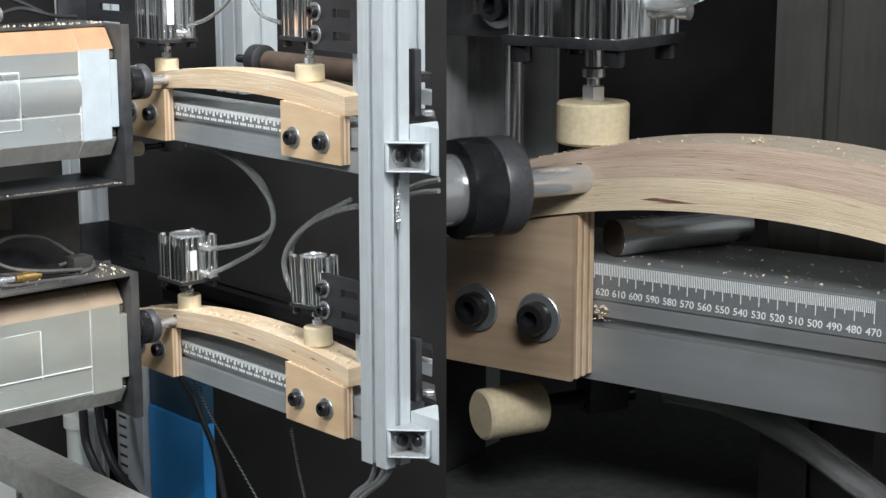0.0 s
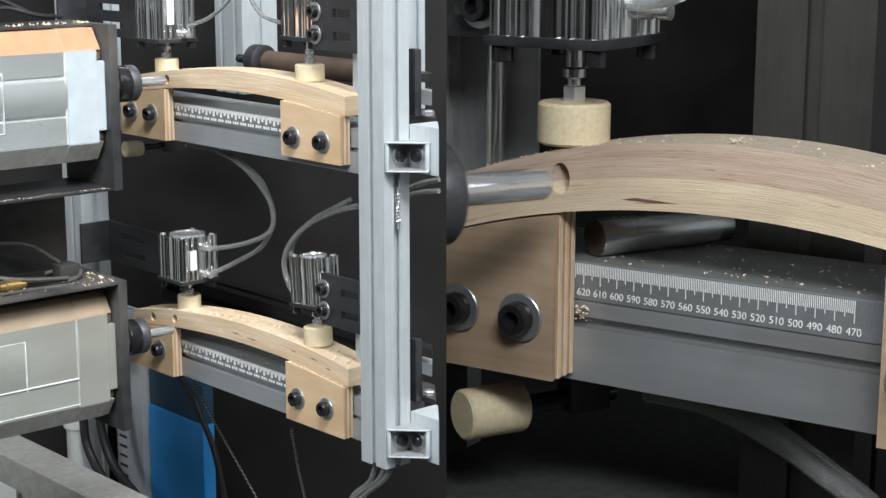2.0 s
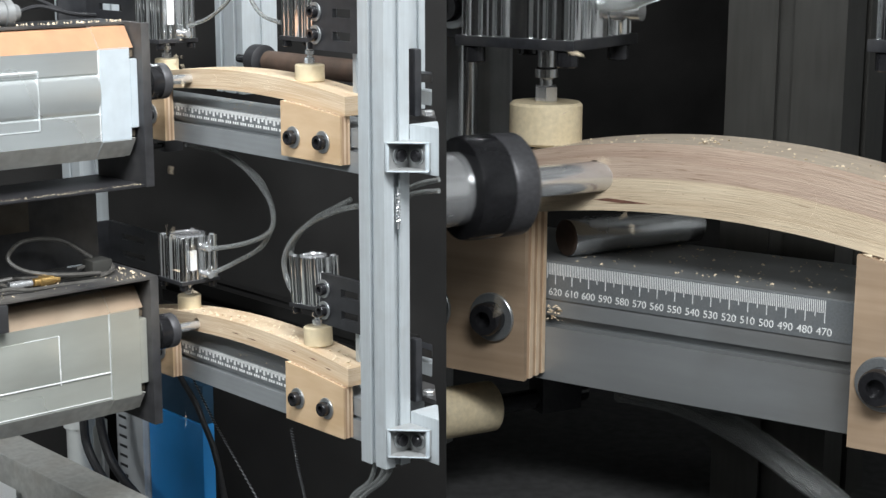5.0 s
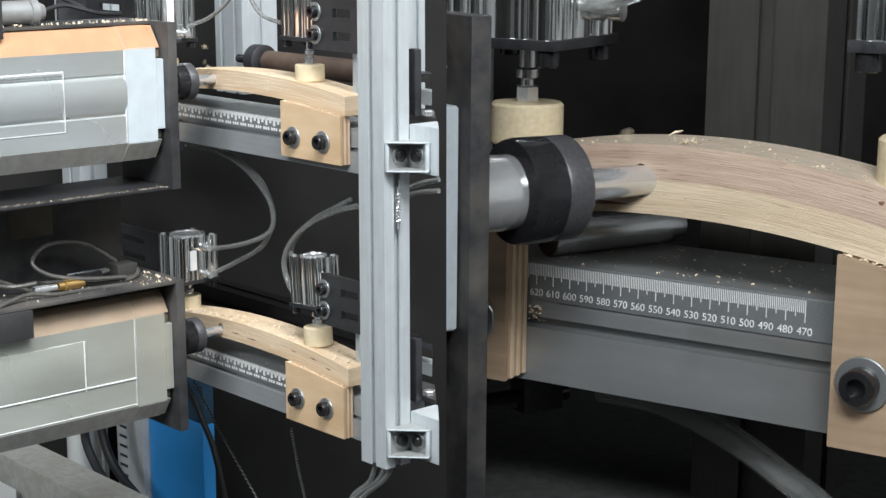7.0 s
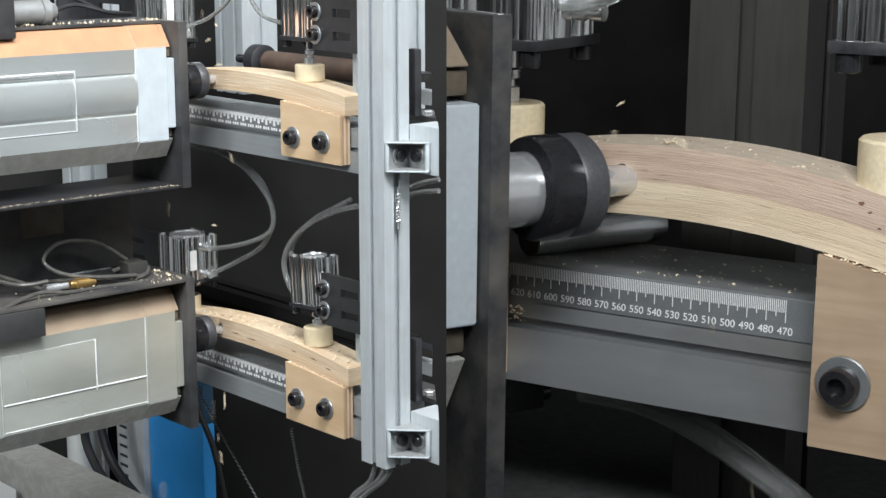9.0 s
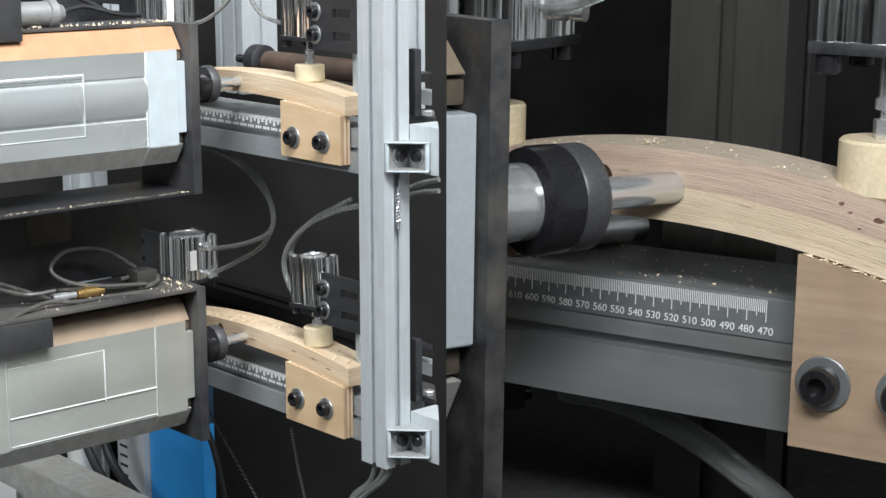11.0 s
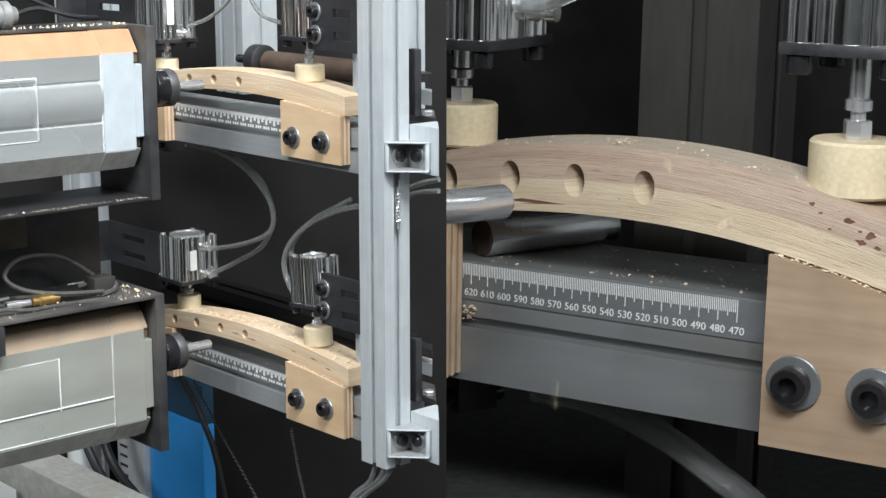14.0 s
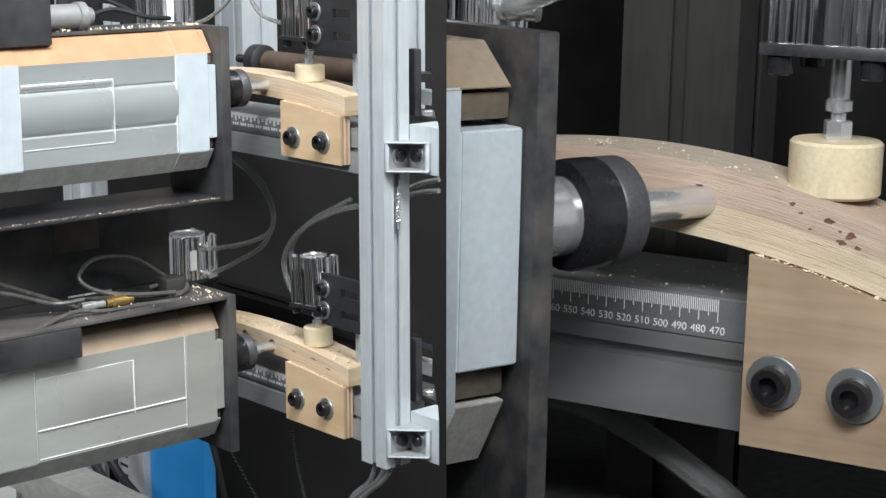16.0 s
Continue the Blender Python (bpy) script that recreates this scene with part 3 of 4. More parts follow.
    part("name_plate", box(w, w + 0.5, -e * 0.55, -e * 0.2, bottom + min(tall, 80) * 0.3, bottom + min(tall, 80) * 0.72), WHITE, ob, "small white label plate")
    return ob


def bracket(u0, u1, v, w0, w1, screw_us, slots, label, foot=True, s=1.0):
    """A black slotted mounting angle with two rows of slots and washered screws."""
    ob = thing("slotted_bracket", spot(u0, v, w0), label, "bracket", "slotted brackets")
    L, H = u1 - u0, w1 - w0
    th = 6 * s
    plate = bmesh.new()
    sl = [(H * 0.20, H * 0.36), (H * 0.62, H * 0.78)]
    a, b = slots
    box(0, L, 0, th, 0, sl[0][0], bm=plate)
    box(0, L, 0, th, sl[0][1], sl[1][0], bm=plate)
    box(0, L, 0, th, sl[1][1], H, bm=plate)
    for lo, hi in sl:
        box(0, a, 0, th, lo, hi, bm=plate)
        box(b, L, 0, th, lo, hi, bm=plate)
    part("plate", plate, BLACK, ob)
    if foot:
        part("foot", box(-th, 0, -44 * s, th, 0, H, 0.8), BLACK, ob)
    for x in screw_us:
        for lo, hi in sl:
            socket_screw(ob, x - u0, 0, (lo + hi) / 2, 0.85 * s)
    return ob


def head_parts(sc, long, face=-36.5, plate=-88.0, low=-122.0, chin=-62.0, brow=47.0, thick=12.0, over=52.0, side=None, top=None, drill=6.0, lid=False):
    """The drilling head: chuck and drill on +y, black face plate, motor housing behind it. Origin at the drill's tip."""
    side, top = side or ALU_CAST, top or TAN
    ob = thing("drill_head", spot(0, 0, 0), "moving drill head with cast aluminium motor housing and spinning drill", "drill head", "drill heads")

    def P(name, bm, material, parent, label=""):
        bmesh.ops.scale(bm, vec=(sc, sc, sc), verts=bm.verts)
        return part(name, bm, material, parent, label)

    q = plate - thick
    f0 = face
    chuck = P("chuck", turned([(16, plate - 4), (16, f0 - 29.5), (22, f0 - 28.5), (22.6, f0 - 26), (22.6, f0 - 13.5), (21.8, f0 - 12.5)], "y", (0, 0, 0), 40), [STEEL, GLOSS], ob, "steel spindle nose with black collar")
    for f in chuck.data.polygons:
        f.material_index = 1 if f.center.y > (f0 - 30) * sc * UNIT[rig] else 0
    P("collar_ring", turned([(21.8, f0 - 12.5), (22.4, f0 - 11.5), (22.4, f0 - 1.5), (21.0, f0), (8, f0 + 0.1)], "y", (0, 0, 0), 40), COLLAR, chuck, "worn dark grey clamping ring")
    P("drill", turned([(drill, f0 - 4), (drill, 6.5), (drill - 1, 8)], "y", (0, 0, 0), 24), STEEL, chuck, "bright steel drill")
    P("face_plate", box(-62, over, q, plate, low, 88 if lid else 77, 1.0), BLACK_DUST, ob, "black square face plate")
    tail = -long - 75 if long > 200 else -long
    if long > 200 and not lid:
        P("carriage_plate", box(-68, -62, tail, q - 4, -232, -122, 1.0), BLACK_DUST, ob, "dusty black carriage plate below the tray")
        P("patch", box(-62, -61.2, -258, -200, -180, -130, 0.3), DUST_DARK, ob, "dusty patch on the carriage plate")
        P("sump", box(-62, 48, tail, q, -122, -119, 0.5), RUBBER, ob, "black bottom tray with dust")
    if long > 200:
        P("top_sheet", box(-62, 52, tail, q, 84, 88, 0.5) if lid else box(-62, 14, tail, q, 73.5, 77, 0.5), BLACK_DUST, ob, "black top sheet with chips")

    def shell(y0, y1, grow, name, mats, label):
        g = grow
        cs = [(-44, -86), (24, -86), (41 + g, chin - g), (41 + g, brow + g), (21, 72 + g), (-44, 72 + g)]
        body = P(name, prism(cs, "y", y0, y1, 0.7), mats, ob, label)
        for f in body.data.polygons:
            n = f.normal
            if len(mats) > 1:
                f.material_index = 1 if (n.z > 0.3) else (2 if n.z < -0.3 else 0)
        return body

    bell = ALU_PALE if side is ALU_CAST else side
    cut, notch = (13, 11) if long > 200 else (14, 27)
    y_bell = -152 if long > 200 else -long
    shell(y_bell, q - notch, 0.8, "end_bell", [bell, top, ALU_DUSTY], "pale aluminium end bell")
    # the front edge of the bell is cut back at its corners, where the lugs sit
    P("bell_front", prism([(-44, chin + cut), (41.8, chin + cut), (41.8, brow - cut), (-44, brow - cut)], "y", q - notch, q - 0.6, 0.7), bell, ob, "pale aluminium front edge of the bell")
    # the recess is filled by a dark core, its shade put into colour
    P("bell_core", prism([(-40, -78), (18, -78), (18, 66), (-40, 66)], "y", q - notch, q - 0.6, 0.7), BLACK_DUST, ob, "black core painting the shade of the recess behind the face plate")
    P("bell_top", prism([(-44, 64), (30, brow), (38, brow), (20, 72.4), (-44, 72.4)], "y", q - notch + 0.4, q - 3, 0.5), top, ob, "tan upper edge of the bell")
    P("bell_foot", prism([(-44, -80), (30, chin), (38, chin), (22, -85.6), (-44, -85.6)], "y", q - notch + 0.4, q - 3, 0.5), ALU_DUSTY, ob, "dusty lower edge of the bell")
    if long > 200:
        # side of the housing: flat bands above and below a shallow bulged middle between two creases
        bulge = [(40.2 + 2.6 * math.sin(math.pi * i / 10), -27 + 44 * i / 10) for i in range(11)]
        cs = [(-44, -86), (24, -86), (41, chin), (41, -30), (39.2, -28)] + bulge + [(39.2, 18), (41, 20), (41, brow), (21, 72), (-44, 72)]
        if lid:
            cs = [(-44, -86), (24, -86), (41, chin), (41, brow), (21, 72), (-44, 72)]
        stator = P("stator_housing", prism(cs, "y", -long, -152.1), [side, top, ALU_DUSTY], ob, "cast aluminium motor housing with tan top")
        for f in stator.data.polygons:
            n, z = f.normal, f.center.z / UNIT[rig]
            f.material_index = 1 if n.z > 0.3 and z > 40 else (2 if n.z < -0.3 and z < chin + 2 else 0)
        shell(-long - 75, -long - 0.1, 1.0, "rear_bell", [bell, top, ALU_DUSTY], "pale aluminium rear bell")
        # seams and ribs carry the edge reflections in their pale colour
        edge = "raised rib along a painted highlight line of the housing"
        P("seam", box(38, 41.6, -154.0, -152.9, chin, brow, 0.3), EDGE_DIM if lid else EDGE, stator, "seam beside the end bell with its highlight in the colour")
        P("seam", box(38, 41.8, -long - 1.2, -long, chin, brow, 0.3), EDGE_DIM, stator, "seam beside the rear bell with its highlight in the colour")
        if lid:
            P("cover_panel", box(40, 41.8, -long + 2, -222, -27, 31, 0.6), side, stator, "flat aluminium cover panel")
            P("rib", box(40, 42.4, -long + 2, -154, -27.2, -25.6, 0.5), EDGE, stator, edge)
            P("rib", box(40, 42.0, -268, -222, 30.8, 31.5, 0.3), EDGE_DIM, stator, edge)
            P("rib", box(40, 42.4, -223.2, -221.8, -30, 31.6, 0.4), EDGE, stator, edge)
            P("rib", box(40, 41.7, -long + 2, -154, -59.4, -58.6, 0.3), EDGE, stator, edge)
        else:
            P("rib", box(40, 41.9, -long + 2, -234, 25.0, 27.0, 0.4), EDGE, stator, edge)
            P("rib", box(40, 41.7, -long + 2, -234, 22.0, 25.0, 0.4), side, stator, edge)
            P("rib", box(40, 43.0, -234.4, -233.7, -42, 27, 0.2), EDGE_DIM, stator, edge)
            P("rib", box(40, 41.7, -long + 2, -234, -42.8, -41.6, 0.4), EDGE_DIM, stator, edge)
        terminal = P("terminal_box", box(8, 54, -430, -292, 50, 83.5, 2.0) if lid else box(-30, 34, -430, -300, 66, 140, 2.0), BLACK, ob, "black plastic terminal box")
        for y in (-414, -316):
            P("box_screw", rod(3, 83.5, 85.5, "z", (44, y + 8, 0), 12) if lid else rod(3, 140, 142, "z", (26, y, 0), 12), STEEL, terminal, "steel screw")
    for z in (chin + 6.5, brow - 6.5):
        P("corner_lug", box(20, 35, q - notch + 1, q - 2, z - 5, z + 5, 1.5), DUST_DARK, ob, "dusty corner lug")
    return ob


def left_rig(which, dz_head):
    global rig
    rig = which
    d = LEFT
    rail(d)
    clamp_block(d, 1)
    clamp_block(d, 2)
    arch, plugs = workpiece(d)
    up = which == "upper"
    c1 = (-33, 27) if up else (3, 27)
    c2 = (275, 27) if up else (284, 27)
    top = 200 if up else 62
    air_cylinder(c1[0], c1[1], arc(d["over"], c1[0]) - 1, 15.5, 18 if up else 20, 40, 58, top, [(29, 6, 52), (29, 6, 88)] if not up else [(29, 6, 52)], turn=0)
    air_cylinder(c2[0], c2[1], arc(d["over"], c2[0]) - 1, 17.5, 20 if up else 24, 48, 60 if up else 52, top, [], turn=0, lean=0 if up else -4, deep=40)
    b0 = 121 if up else 116
    bracket(-275 if up else -238, c1[0] - 27, 50, b0, b0 + 58, (c1[0] - 78, ), (36, 96), "black slotted bracket between post and cylinder", True)
    bracket(c2[0] + 31, 398, 8, b0 + 16, b0 + 78, (c2[0] + 37,), (37, 69), "black slotted bracket between tall post and cylinder", False)
    return plugs, head_parts(1.0, 345) if up else head_parts(1.0, 345, low=-103.0, side=ALU_OILY, top=TAN_DULL, lid=True), dz_head


plugs_upper, head_upper, _ = left_rig("upper", 0)
plugs_lower, head_lower, _ = left_rig("lower", 0)

# ---- frame of the drilling machine ----
rig = "upper"


def post(u, v, w0, w1, wide, deep, label, turn=0.0):
    return solo("profile_post", prism(slotted(wide, deep), "z", w0, w1), ALU, spot(u, v, 0, 0, 0, turn), label, "post", "profile posts")


post(456, -12, -318, 420, 43, 36, "tall slotted aluminium profile post beside the bench")
post(-301, 51, -330, 420, 50, 45, "slotted aluminium profile post at the end of the rail")
post(-325, 105, 20, 420, 40, 34, "slotted aluminium profile post beside the rail")
post(-118, 215, 40, 420, 66, 60, "slotted aluminium profile post behind the bench")
post(322, 140, 60, 420, 30, 26, "slotted aluminium profile post behind the bench")


def corner_bracket(w, u=477.6, v=5.4):
    """A cast angle bracket in the corner of post and cross rail, open to the front."""
    ob = thing("corner_bracket", spot(u, v, w), "die-cast aluminium corner bracket with two screws on the post", "corner bracket", "corner brackets")
    part("leg", box(0, 3, -34, 0, -15.5, 15.5, 0.5), CAST, ob)
    part("leg", box(3, 36, -3, 0, -15.5, 15.5, 0.5), CAST, ob)
    for a, b in ((-16, -14), (14, 16)):
        part("web", prism([(3, -3), (3, -34), (5.5, -35.5), (37, -5), (36, -3)], "z", a, b, 0.3), CAST, ob)
    for x, y in ((3.4, -33.5), (35, -4.2)):
        part("rim", box(x - 1.6, x + 1.8, y - 2.0, y + 1.4, -16, 16, 0.7), ALU_PALE, ob, "bright rounded rim")
    for a in (-16.4, 14.8):
        part("rim", prism([(3.6, -36), (5.4, -36.4), (38, -5.2), (37.2, -3.4)], "z", a, a + 1.6, 0.3), ALU_PALE, ob, "bright rounded rim")
    for at, axis, sign in (((0, -17, 0), "x", 1), ((20, 0, 0), "y", -1)):
        lo, hi = sorted((3 * sign, 5 * sign))
        part("washer", rod(9.5, lo, hi, axis, at, 24, 0.4), WASHER, ob, "zinc washer")
        lo, hi = sorted((5 * sign, 10 * sign))
        part("screw", rod(6.8, lo, hi, axis, at, 20, 0.8), GLOSS, ob, "dark socket screw")
    return ob


spring = thing("coil_spring", spot(479.5, -12, -23), "small bright coil spring hooked in the slot of the post", "spring")
part("coil", tube([(2.6 * math.cos(i * 1.3), 2.6 * math.sin(i * 1.3), -17 + i * 0.75) for i in range(46)], 0.8, 6, 2), STEEL, spring)
for end in (-19, 19):
    part("hook", rod(1.2, end - 4, end + 4, "z", (0, 0, 0), 10), STEEL, spring)
corner_bracket(35)
corner_bracket(-286)
corner_bracket(6, -275.5, 56)
for w0 in (2, -316):
    solo("joining_rail", box(-276.5, -189.5, 38, 72, w0, w0 + 22, 1.0), ALU, spot(0, 0, 0), "short aluminium rail joining post and measuring rail", "joining rail", "joining rails")
for w0, w1 in ((15, 67), (-309, -257)):
    solo("cross_rail", prism([(478, 6), (526, 6), (482, 44), (478, 44)], "z", w0, w1, 0.5), ALU, spot(0, 0, 0), "aluminium cross rail bolted to the post", "cross rail", "cross rails")

# ---- the second bench ----
rig = "near"
d = NEAR
rail(d)
clamp_block(d, 1)
clamp_block(d, 2)
arch_near, plugs_near = workpiece(d)
air_cylinder(-3, 22, 110, 17, 19.5, 46, 60, 90, [(30, 8, 62)], nut=0.95)
air_cylinder(184, 22, 104.5, 19, 23, 58, 50, 90, [], nut=1.0, deep=54)
bracket(-110, -33, 30, 156, 210, (-60,), (30, 60), "black slotted bracket beside the wide cylinder", False)
bracket(210.5, 262, -4, 152, 212, (222,), (28, 44), "black slotted bracket beside the narrow cylinder", False)
bar = thing("round_bar", spot(2, 34, 63.4, 0, 0, -27), "dark steel round bar lying across the rail", "round bar")
part("bar", turned([(8.6, 1), (9, 1.6), (9, 78), (8.5, 78.6)], "y", (0, 0, 0), 28), BAR, bar)
part("end_face", turned([(8.2, 0), (8.8, 0.5), (8.8, 1.2)], "y", (0, 0, 0), 28), BROWN, bar, "brownish sawn end of the bar")
stop = thing("stop_pad", spot(-57, 10, -29, 0, 0, -27), "cream rubber stop pad on a dark rod under the clamp block", "stop pad")
part("pad", turned(pad_profile(12.8, 34), "y", (0, 0, 0), 32), PAD, stop)
part("rod", rod(5, 33, 90, "y", (0, 0, 0), 16), GLOSS, stop, "dark steel rod")
part("holder", box(-7, 7, 60, 84, -7, 25.2, 1.0), BLACK, stop, "black rod holder")
head_near = head_parts(1.0, 165, -42.0, -111.0, -175.0, -58.0, 57.0, 9.0, 49.0, drill=7.0, top=TAN_DULL)
# The rear post's weak light is put into its dark colour.
solo("profile_post", prism(slotted(60, 60), "z", -81, 300), ALU_DARK, spot(78, 140, 0), "slotted aluminium profile post behind the bench, coloured dark for weak light", "post", "bench posts")
solo("profile_post", prism(slotted(38, 60), "z", -81, 300), ALU_MID, spot(-132, 84, 0), "slotted aluminium profile post beside the bench", "post", "bench posts")
solo("back_plate", box(-116, -65, 92, 95, 54.3, 260, 1.0), ALU_MID, spot(0, 0, 0), "blue-grey brushed aluminium plate behind the guide rod", "plate")
solo("guide_rod", rod(5.5, 54.3, 250, "z", (0, 0, 0), 32), STEEL, spot(-87, 86, 0), "polished upright guide rod behind the bench", "guide rod")
solo("air_hose", tube([(20, 60, -15), (53, 60, -16), (86, 60, -26), (114, 60, -40), (140, 60, -56), (170, 60, -90)], 6.5), HOSE, spot(0, 0, 0), "thick clear air hose hanging under the rail", "hose")
solo("air_hose", tube([(23, 22, 176), (40, 16, 176), (62, 12, 184), (90, 10, 200)], 3.2), HOSE, spot(0, 0, 0), "clear air hose on the clamp cylinder", "hose")
for u in (-120, 236):
    solo("bench_leg", prism([(-14, 40), (14, 40), (14, 90), (-14, 90)], "z", -81, -3.7, 1.0), BLACK, spot(u, 0, 0), "black steel leg under the second bench rail", "leg", "bench legs")

# ---- hoses, cords and background of the drilling machine ----
rig = "upper"


def hose(points, r, material, label, name="air_hose", group="air hoses"):
    return solo(name, tube(points, r), material, spot(0, 0, 0), label, "hose" if "hose" in name else "cord", group)


hose([(-43, 60, -15), (30, 60, -16), (87, 60, -30), (129, 60, -54), (149, 60, -77), (143, 60, -107), (96, 50, -129), (32, 34, -144)], 3.2, HOSE, "clear plastic air hose looping to the lower cylinder")
hose([(32, 34, -180), (67, 55, -160), (112, 66, -134), (138, 66, -105), (143, 66, -82), (121, 66, -48), (79, 66, -28), (28, 66, -15)], 3.2, HOSE, "clear plastic air hose looping to the lower cylinder")
hose([(320, 60, -51), (274, 60, -64), (223, 60, -87), (187, 60, -115), (172, 60, -143), (180, 60, -167), (200, 56, -180)], 3.6, HOSE, "clear plastic air hose bent towards the narrow cylinder")
hose([(300, 66, -46), (270, 66, -60), (228, 66, -80), (192, 66, -108), (182, 64, -128), (205, 56, -140)], 3.2, HOSE, "clear plastic air hose bent towards the narrow cylinder")
hose([(0, 40, 146), (49, 40, 160), (94, 40, 184), (120, 40, 215)], 2.6, HOSE, "clear plastic air hose of the upper cylinder")
hose([(135, 40, 205), (142, 40, 186), (165, 40, 168), (202, 40, 161)], 2.6, HOSE, "clear plastic air hose of the upper cylinder")
hose([(442, -12, -300), (436, -12, -330), (424, -12, -352), (393, -12, -379), (380, -12, -420)], 3.0, HOSE, "clear air hose hanging below the post")
hose([(456, -12, -300), (452, -12, -328), (438, -12, -347), (401, -12, -376), (385, -12, -420)], 3.0, HOSE, "clear air hose hanging below the post")
hose([(472, -12, -300), (466, -12, -320), (452, -12, -341), (409, -12, -377), (390, -12, -420)], 3.0, HOSE, "clear air hose hanging below the post")
hose([(380, 70, -40), (406, 66, -20), (428, 66, -11), (446, 66, -6), (457, 68, -3)], 3.0, HOSE, "clear air hose behind the post")
hose([(376, 70, -48), (406, 66, -28), (433, 66, -20), (446, 66, -18), (457, 68, -16)], 3.0, HOSE, "clear air hose behind the post")
hose([(-190, 118, -350), (-167, 120, -381), (-134, 120, -408), (-111, 120, -437), (-87, 120, -472), (-60, 118, -540)], 4.5, RUBBER, "dark rubber hose hanging before the blue cabinet", "rubber_hose", "rubber hoses")
hose([(-353, 60, -430), (-353, 60, -468), (-345, 60, -514), (-298, 60, -556), (-219, 60, -590), (-120, 60, -610)], 7.0, RUBBER, "thick black rubber hose under the drill head", "rubber_hose", "rubber hoses")
hose([(-312, 60, -390), (-309, 60, -424), (-297, 60, -484), (-263, 60, -529), (-178, 60, -566), (-90, 60, -590)], 7.0, RUBBER, "thick black rubber hose under the drill head", "rubber_hose", "rubber hoses")


def coiled_cord(points, label):
    """A thin sprung cord: a dark core wound with a pale thread."""
    ob = thing("coiled_cord", spot(0, 0, 0), label, "cord", "coiled cords")
    part("core", tube(points, 1.3, 8), RUBBER, ob)
    line = []
    n = 260
    for i in range(n + 1):
        q = i / n * (len(points) - 1)
        k = min(int(q), len(points) - 2)
        p = Vector(points[k]).lerp(Vector(points[k + 1]), q - k)
        line.append(p + Vector((math.cos(i * 1.05) * 1.6, math.sin(i * 1.05) * 1.6, 0)))
    part("winding", tube(line, 0.45, 4, 1), WASHER, ob, "pale wire winding")
    return ob


coiled_cord([(-50, 60, -336), (-1, 60, -388), (50, 60, -432), (130, 60, -502)], "thin coiled cord running down from the rail")
coiled_cord([(180, 60, -360), (194, 60, -411), (207, 60, -447), (222, 60, -500)], "thin coiled cord running down from the rail")

FLOOR_W = -1205.0
cab = thing("cabinet", spot(-312, 150, FLOOR_W), "blue painted steel cabinet standing below the rail", "cabinet")
part("body", box(0, 150, 0, 22, 0, 748, 3.0), BLUE, cab)
# set-back top piece that paints the shadow falling from above
part("shadowed_top", box(1, 149, 3, 22, 748, 808, 2.0), BLUE_SHADED, cab, "upper cabinet part coloured as if in shadow")

upright = thing("perforated_upright", spot(-392, 140, FLOOR_W), "grey perforated steel upright beside the blue cabinet", "upright")
part("web", box(0, 78, 0, 4, 0, 900, 0.6), PALE_GREY, upright)
part("flange", box(74, 78, 4, 40, 0, 900, 0.6), PALE_GREY, upright)
for i in range(14):
    part("slot", box(8, 30, -0.6, 0, 585 + i * 16.0, 589.5 + i * 16.0, 0.2), BLACK, upright, "dark punched slot")
sheet = thing("white_sheet", spot(-470, 120, FLOOR_W), "off-white sheet metal panel behind the hoses", "panel")
part("sheet", box(0, 62, 0, 5, 560, 768, 0.8), OFFWHITE, sheet)
part("stand", box(10, 50, 5, 20, 0, 700, 0.8), GREY, sheet)

beam = thing("floor_beam", spot(-560, -60, -508), "scuffed light grey channel beam under the drill head", "beam")
part("web", box(0, 640, 0, 60, -8, 0, 1.0), ALU_DUSTY, beam)
part("flange", box(0, 640, -5, 0, -60, 0, 1.0), ALU_DUSTY, beam)
for x in (40, 560):
    part("leg", box(x, x + 40, 10, 50, -697, -8, 1.0), GREY, beam)
note = solo("paper_sheet", box(0, 60, 0, 0.6, -60, 0), WHITE, spot(-372, -80, -542, 0, 0, 0), "white paper sheet hanging on the beam", "paper")
pipe = solo("grey_pipe", turned([(19, 0), (20, 1), (20, 119), (24, 120), (24, 140), (18, 141)], "z", (0, 0, 0), 28), OFFWHITE, spot(-378, 66, -610), "short grey pipe with a collar", "pipe")

tubular = thing("brown_roller", spot(-40, 175, 92), "brown rusty roller behind the workpiece", "roller")
part("barrel", rod(15, 30, 300, "x", (0, 0, 0), 28, 1.0), BROWN, tubular)
part("wheel", turned([(18, -12), (22, -10), (22, 10), (18, 12), (10, 12), (9, 24)], "x", (10, 0, 0), 32), RUBBER, tubular, "black rubber wheel")
part("axle", rod(6, -40, 330, "x", (0, 0, 0), 16), GLOSS, tubular)

for w0, name in ((63, "upper"), (-262, "lower")):
    solo("steel_strip", box(0, 7, 0, 4, 0, 72, 1.2), ALU, spot(351, 30, w0), "narrow upright steel end stop beside the workpiece", "end stop", "end stops")
    solo("black_stop", box(0, 14, 0, 10, 0, 74, 3.0), BLACK, spot(458, 20, w0 + 10), "black upright plastic stop behind the post", "stop", "black stops")
    shelf = thing("dark_shelf", spot(0, 0, w0), "dark shelf plate with bolts and chips behind the post", "shelf", "dark shelves")
    part("plate", prism([(400, 52), (470, 52), (420, 94), (400, 94)], "z", 0, 6, 0.5), BLACK_DUST, shelf)
    part("bar", prism([(360, 104), (404, 104), (382, 124), (360, 124)], "z", 10, 26, 0.5), ALU, shelf, "aluminium bar")
    part("bar", prism([(372, 90), (420, 90), (398, 110), (372, 110)], "z", 38, 48, 0.5), BLACK, shelf, "black bar")
    part("bolt", rod(7, 6, 12, "z", (448, 60, 0), 6, 0.6), STEEL, shelf, "steel bolt head")

